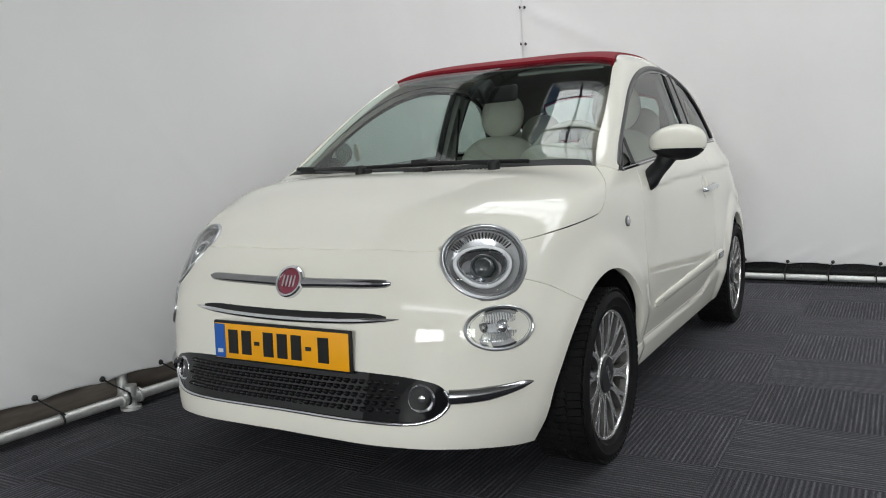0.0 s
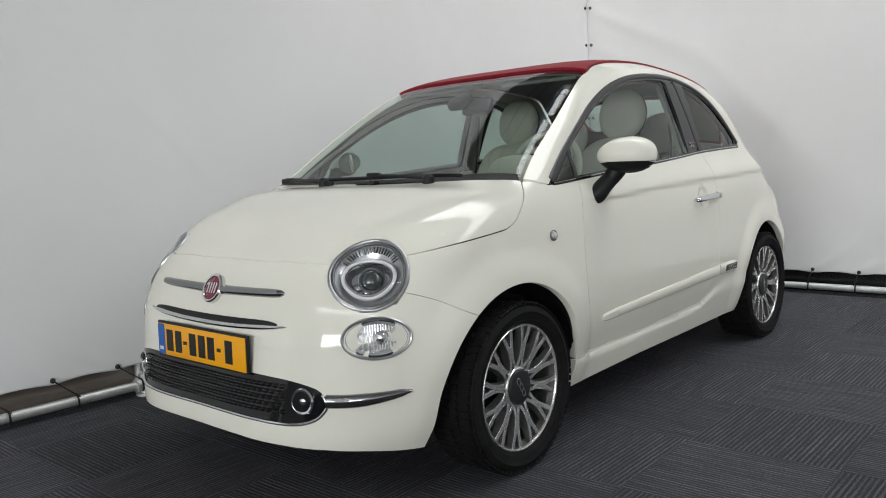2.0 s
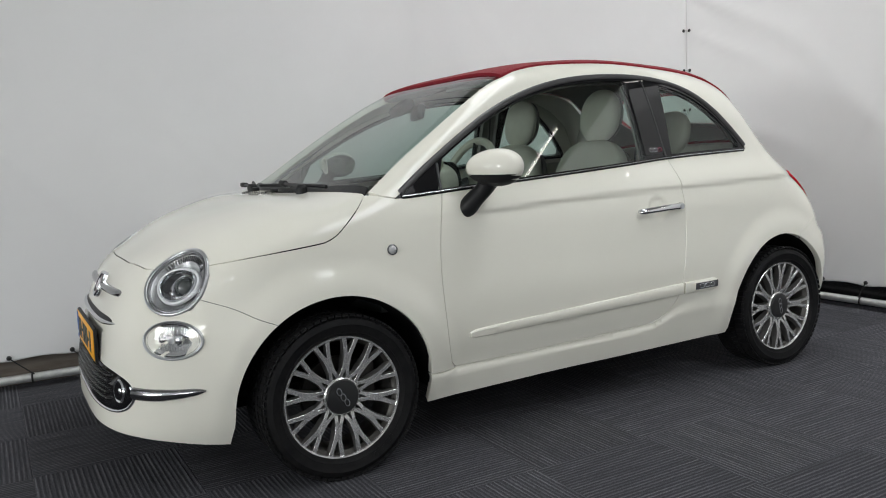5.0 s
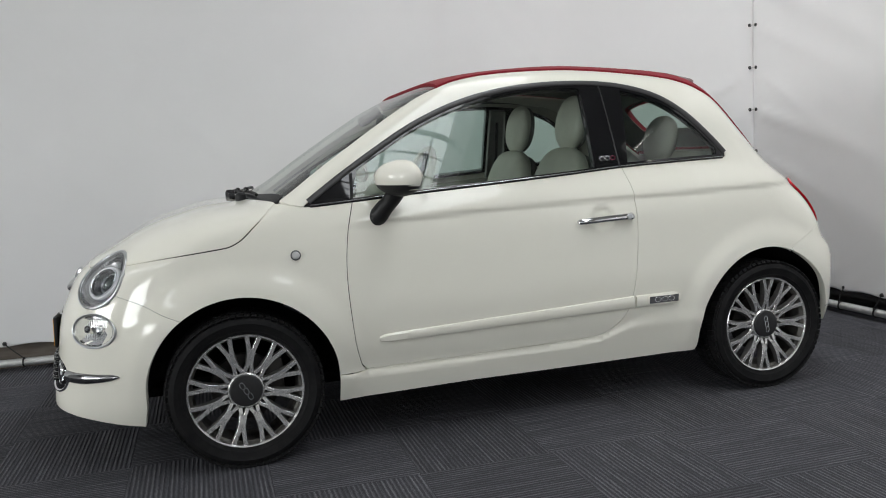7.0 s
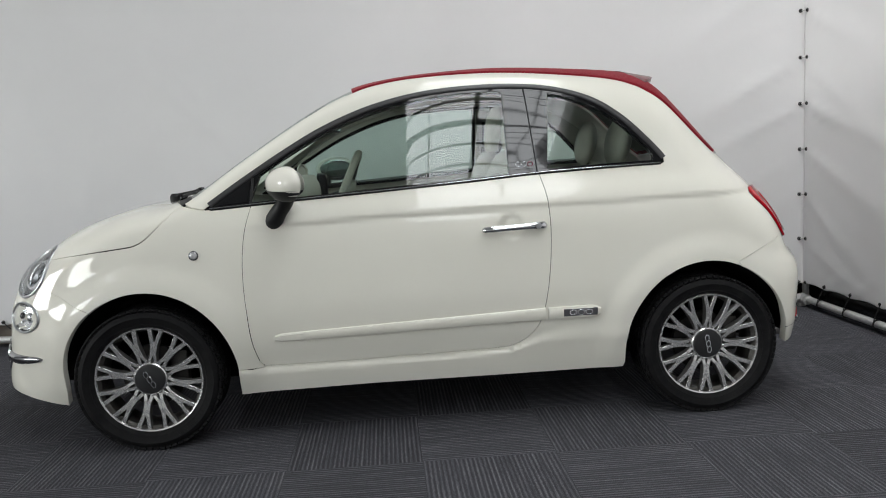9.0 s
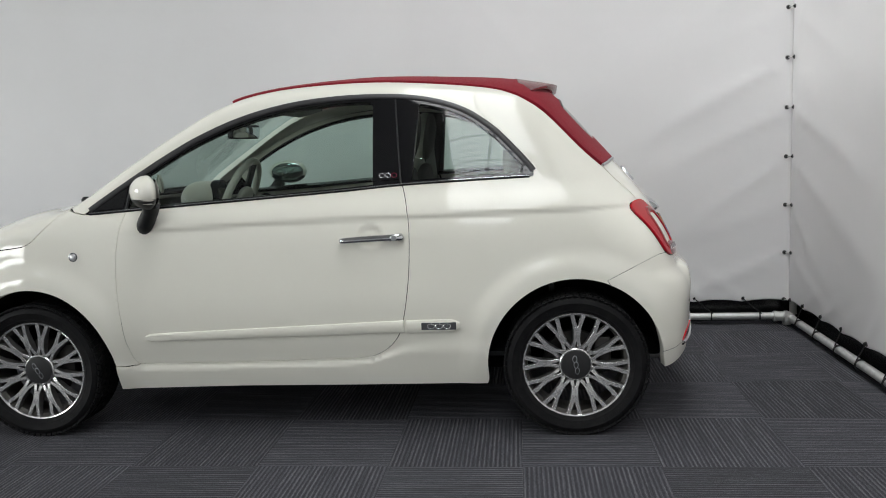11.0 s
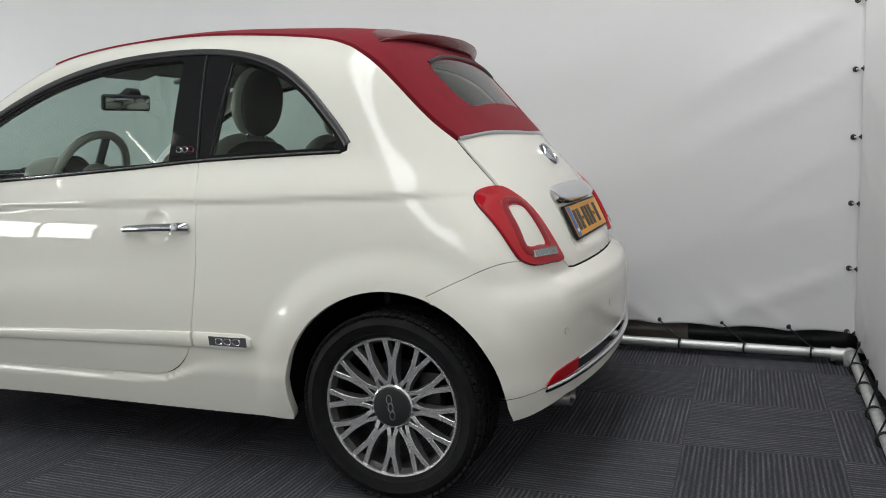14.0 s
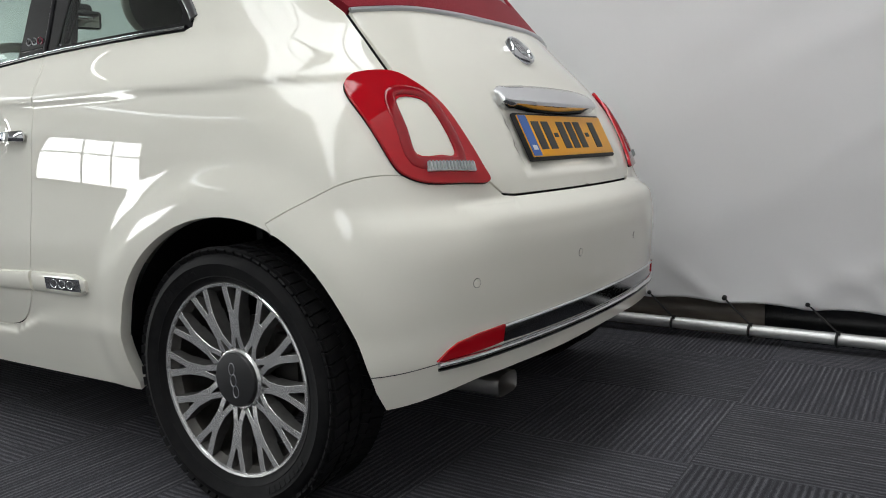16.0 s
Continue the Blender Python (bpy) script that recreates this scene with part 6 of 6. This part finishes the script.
bm = bmesh.new()
for y in np.linspace(-0.60, 0.60, 13):
    box(bm, (0.012, 0.102, 0.13), Matrix.Translation((0.662, y, 0.83)), 0.003)
part("dash_face", bm, PAINT, dash, "body-coloured dashboard face")
pad("instrument_hood", (0.63, -0.355, 0.985), (0.17, 0.30, 0.17), IVORY, dash, (0, 0, 0), 2.4)
bm = lathe([(0.0, 0.0), (0.075, 0.0), (0.078, 0.006), (0.086, 0.008), (0.088, -0.03)], 36, pose(0.715, -0.355, 0.985, 0, 0, 90) @ Matrix.Rotation(math.pi, 4, "Z"))
part("instrument_dial", bm, BLACK_GLOSS, dash)
wheel_turn = Matrix.Translation((0.800, -0.355, 0.985)) @ Matrix.Rotation(radians(-66), 4, "Y")
steer = holder("steering_wheel", "ivory steering wheel with a dark hub")
bm = bmesh.new()
tube(bm, [wheel_turn @ Vector((0.183 * math.cos(t), 0.183 * math.sin(t), 0)) for t in np.linspace(0, 2 * math.pi, 41)], 0.017, 10)
part("steering_rim", bm, IVORY, steer)
pad("steering_hub", tuple(wheel_turn @ Vector((0, 0, -0.02))), (0.05, 0.15, 0.13), IVORY, steer, (0, 24, 0))
for t in (-8, 188, 270):
    bm = bmesh.new()
    tube(bm, [wheel_turn @ Vector((0.05 * math.sin(radians(t + 90)), 0.05 * math.cos(radians(t + 90)), -0.015)), wheel_turn @ Vector((0.175 * math.sin(radians(t + 90)), 0.175 * math.cos(radians(t + 90)), 0))], 0.016, 8, flat=0.6)
    part("steering_spoke", bm, DASH, steer)
bm = bmesh.new()
tube(bm, [wheel_turn @ Vector((0, 0, -0.03)), (0.60, -0.355, 0.90)], 0.035, 12)
part("steering_column", bm, DASH, steer)

rv = holder("rear_view_mirror", "dark interior mirror on the windscreen")
part("mirror_shell", solid_box((0.030, 0.225, 0.070), pose(0.737, -0.060, 1.296, 0, 10, -19), 0.014, 4), BLACK_PLASTIC, rv)
part("mirror_glass", solid_box((0.002, 0.202, 0.052), pose(0.7525, -0.0655, 1.293, 0, 10, -19), 0.0008), MIRROR, rv)
part("mirror_foot", solid_box((0.11, 0.085, 0.045), pose(0.690, 0.0, 1.322, 0, -31, 0), 0.016, 3), BLACK_PLASTIC, rv)

for flip in (False, True):
    s = -1 if flip else 1
    card = [(0.47, 0.33), (1.55, 0.33), (1.60, 0.50), (1.62, 0.95), (1.60, 1.018), (1.0, 0.985), (0.50, 0.962)]
    dents = DENTS[:]
    DENTS.clear()
    for name, line, mat, lift in (("door_card", card, IVORY, -0.055), ("rear_side_trim", [(1.64, 0.35), (1.90, 0.35), (2.02, 0.66), (2.25, 0.68), (2.30, 0.95), (2.17, 1.04), (1.65, 1.02)], IVORY, -0.055)):
        made = panel(name, xz(line), around, mat, car, gap=0, depth=0.004, lift=lift, mirror=flip, fine=0.06)
        if flip:
            bpy.data.objects.remove(made[0])
    # inner side of the pillars and rails
    inner = [*[(x, z + 0.004) for x, z in arch_line[2:]], (2.22, 1.10), (2.12, 1.25), (1.98, 1.345), (1.85, 1.395), (1.6, 1.425), (1.3, 1.425), (1.05, 1.395), (0.85, 1.335), (0.68, 1.26), (0.58, 1.20)]
    made = panel("pillar_trim_inside", xz(inner), around, IVORY, car, gap=0, depth=0.004, lift=-0.030, mirror=flip, fine=0.04)
    if flip:
        bpy.data.objects.remove(made[0])
    made = panel("pillar_b_inside", xz([(1.512, 0.99), (1.62, 1.0), (1.60, 1.385), (1.512, 1.388)]), around, LINING, car, gap=0, depth=0.03, lift=-0.030, mirror=flip, fine=0.04)
    if flip:
        bpy.data.objects.remove(made[0])
    DENTS.extend(dents)
    bm = bmesh.new()
    tube(bm, both([(1.56, -0.585, 1.30), (1.55, -0.60, 1.10), (1.50, -0.62, 0.80), (1.42, -0.62, 0.50)], flip), 0.018, 8, flat=0.25)
    part("seat_belt", bm, BLACK_PLASTIC, car)
    bm = lathe([(0.0, 0.0), (0.030, 0.0), (0.032, 0.006), (0.040, 0.008), (0.041, 0.0)], 28, Matrix.Translation((0.52, -0.57 * s, 1.07)) @ facing((0.8, 0.6, 0.1), flip) @ Matrix.Rotation(radians(90), 4, "X"))
    part("tweeter", bm, IVORY, car)
line = [(x - 0.012, y * 0.985) for x, y in roof_half]
line = line + [(x, -y) for x, y in line[::-1]]
panel("headlining", line, on_top, LINING, car, holes=[[(x - 0.018, y) for x, y in rear_glass]], gap=0.004, depth=0.004, lift=-0.022, fine=0.05)
bm = bmesh.new()
box(bm, (1.75, 1.24, 0.02), Matrix.Translation((1.25, 0, 0.30)))
box(bm, (0.02, 1.2, 0.42), Matrix.Translation((2.22, 0, 0.60)))
box(bm, (0.42, 1.06, 0.02), Matrix.Translation((2.36, 0, 0.90)))
part("cabin_floor", bm, DASH, car)
for s in (-1, 1):
    sv = holder("sun_visor")
    part("visor_flap", solid_box((0.14, 0.40, 0.016), pose(0.935, 0.30 * s, 1.402, 0, -14, 0), 0.006, 3), LINING, sv)

# ---- tube frame along the foot of the tarpaulins, cords, eyelets ----
TUBE_R, TUBE_Z = 0.0225, 0.052


def tube_run(way, out, length, label, tees):
    a = CORNER - out * 0.012
    ob = thing("scaffold_tube", label, "scaffold tube", "tubes along the floor", a)
    bm = bmesh.new()
    tube(bm, [a + way * 0.05 + Vector((0, 0, TUBE_Z)), a + way * length + Vector((0, 0, TUBE_Z))], TUBE_R, 20)
    part("tube", bm, PIPE, ob)
    for s in tees:
        c = a + way * s + Vector((0, 0, TUBE_Z))
        tee = bmesh.new()
        tube(tee, [c - way * 0.045, c + way * 0.045], TUBE_R + 0.007, 20)
        tube(tee, [c + way * 0.036, c + way * 0.048], TUBE_R + 0.011, 20)
        tube(tee, [c - way * 0.036, c - way * 0.048], TUBE_R + 0.011, 20)
        tube(tee, [c, c + Vector((0, 0, 0.055))], TUBE_R + 0.007, 16)
        part("tee_fitting", tee, PIPE, ob)
        post = bmesh.new()
        tube(post, [c + out * 0.05 + Vector((0, 0, 0.0)), c + out * 0.05 + Vector((0, 0, 3.1))], TUBE_R, 14)
        part("post", post, PIPE, ob)
        foot = bmesh.new()
        tube(foot, [c - Vector((0, 0, TUBE_Z)), c - Vector((0, 0, TUBE_Z - 0.012))], 0.045, 16)
        tube(foot, [c - Vector((0, 0, TUBE_Z - 0.006)), c], 0.026, 12)
        part("foot", foot, PIPE, ob)
    return ob


tube_run(BACK_WAY, BACK_OUT, 9.0, "galvanised steel tube along the foot of the back tarpaulin", (4.02, 6.6))
tube_run(END_WAY, END_OUT, 7.0, "galvanised steel tube along the foot of the end tarpaulin", (4.2,))
corner = thing("corner_fitting", "galvanised three-way tube fitting in the corner", "tube fitting", at=CORNER)
c = CORNER - BACK_OUT * 0.02 - END_OUT * 0.02 + Vector((0, 0, TUBE_Z))
bm = bmesh.new()
bmesh.ops.create_uvsphere(bm, u_segments=20, v_segments=12, radius=0.034, matrix=Matrix.Translation(c))
for way in (BACK_WAY, END_WAY):
    tube(bm, [c, c + way * 0.075], TUBE_R + 0.007, 18)
    tube(bm, [c + way * 0.060, c + way * 0.078], TUBE_R + 0.011, 18)
tube(bm, [c - Vector((0, 0, TUBE_Z)), c], 0.026, 14)
part("fitting_body", bm, PIPE, corner)
bm = bmesh.new()
tube(bm, [c + Vector((0.06, 0.06, 0.0)), c + Vector((0.06, 0.06, 3.0))], TUBE_R, 16)
part("corner_post", bm, material("white_post", (0.62, 0.62, 0.61), 0.45), corner)


def ring_mesh():
    bm = lathe([(0.0125, -0.002), (0.0125, 0.002), (0.009, 0.0035), (0.0062, 0.002), (0.0062, -0.002)], 18, closed=True)
    mesh = bpy.data.meshes.new("eyelet")
    bm.to_mesh(mesh)
    bm.free()
    mesh.shade_smooth()
    mesh.materials.append(material("dark_eyelet", (0.10, 0.10, 0.10), 0.35, 1.0))
    return mesh


RING = ring_mesh()
rng = random.Random(11)


def lacing(wall, way, out, count, lean):
    """Eyelets along the lower hem, each with a black cord with a ball that loops round the tube."""
    turn = Matrix.Rotation(math.atan2(way.y, way.x), 4, "Z")
    for k in range(count):
        s = EYELET * (k + 0.95)
        p = CORNER + way * s - out * 0.006 + Vector((0, 0, TARP_LOW + 0.022 + rng.uniform(-0.003, 0.003)))
        e = new("eyelet", RING)
        e.parent, e.matrix_basis = wall, Matrix.Translation(p) @ turn
        cord = thing("bungee_cord", "black elastic cord from a tarpaulin eyelet round the tube", "cord", "cords along the tube frame", p)
        shift = way * (lean + rng.uniform(-0.015, 0.015))
        t = CORNER - out * 0.020 + way * s + shift + Vector((0, 0, TUBE_Z))
        bm = bmesh.new()
        tube(bm, smooth_path([p - out * 0.004, p - out * 0.012 + shift * 0.3 - Vector((0, 0, 0.03)), t - out * (TUBE_R + 0.003) * 0.6 + Vector((0, 0, TUBE_R * 0.9)), ], 4), 0.0034, 6)
        part("cord_leg", bm, CORD, cord)
        bm = bmesh.new()
        loop = [t + way * (0.012 * math.sin(a * 0.5)) + (out * math.cos(a) + Vector((0, 0, 1)) * math.sin(a)) * (TUBE_R + 0.0035) for a in np.linspace(0, 2 * math.pi, 19)]
        tube(bm, loop, 0.0048, 6)
        part("cord_loop", bm, CORD, cord)
        bm = bmesh.new()
        bmesh.ops.create_uvsphere(bm, u_segments=12, v_segments=8, radius=0.0095, matrix=Matrix.Translation(p - out * 0.007))
        part("cord_ball", bm, CORD, cord)


lacing(wall_back, BACK_WAY, BACK_OUT, 22, -0.112)
lacing(wall_end, END_WAY, END_OUT, 15, -0.03)

# lacing up the corner
WHITE_CORD = material("white_cord", (0.60, 0.60, 0.59), 0.6)
for k in range(10):
    z = 0.157 + EYELET * k
    ends = []
    for wall, way, out in ((wall_back, BACK_WAY, BACK_OUT), (wall_end, END_WAY, END_OUT)):
        p = CORNER + way * 0.034 - out * 0.006 + Vector((0, 0, z))
        e = new("eyelet", RING)
        e.parent, e.matrix_basis = wall, Matrix.Translation(p) @ Matrix.Rotation(math.atan2(way.y, way.x), 4, "Z")
        ends.append(p - out * 0.004)
    tie = thing("corner_tie", "short white cord tying two tarpaulins together in the corner", "cord", "ties up the corner", ends[0])
    bm = bmesh.new()
    mid = (ends[0] + ends[1]) / 2
    tube(bm, [ends[0], mid, ends[1]], 0.0035, 6)
    part("tie_cord", bm, WHITE_CORD, tie)
    for p in ends:
        bm = bmesh.new()
        bmesh.ops.create_uvsphere(bm, u_segments=10, v_segments=8, radius=0.006, matrix=Matrix.Translation(p))
        part("tie_knot", bm, CORD, tie)

# ---- carpet tiles ----
def carpet_tiles():
    px, py, x0, y0 = 0.505, 0.518, 0.565, -1.115
    bm = bmesh.new()
    box(bm, (1, 1, 0.006), Matrix.Translation((0, 0, -0.003)))
    mesh = bpy.data.meshes.new("carpet_tile")
    bm.to_mesh(mesh)
    bm.free()
    mesh.materials.append(CARPET)
    rng = random.Random(4)
    for i in range(-8, 7):
        for j in range(-7, 5):
            tile = new("carpet_tile", mesh)
            turned = (i + j) % 2 == 0
            a, b = (py - 0.0004, px - 0.0004) if turned else (px - 0.0004, py - 0.0004)
            tile.matrix_world = (Matrix.Translation((x0 + px * (i + 0.5), y0 + py * (j + 0.5), rng.uniform(-0.0006, 0.0004))) @ Matrix.Rotation(math.pi / 2 * turned + math.pi * rng.randrange(2), 4, "Z")
                                 @ Matrix.Diagonal((a, b, 1, 1)))
            tile.parent = floor


carpet_tiles()
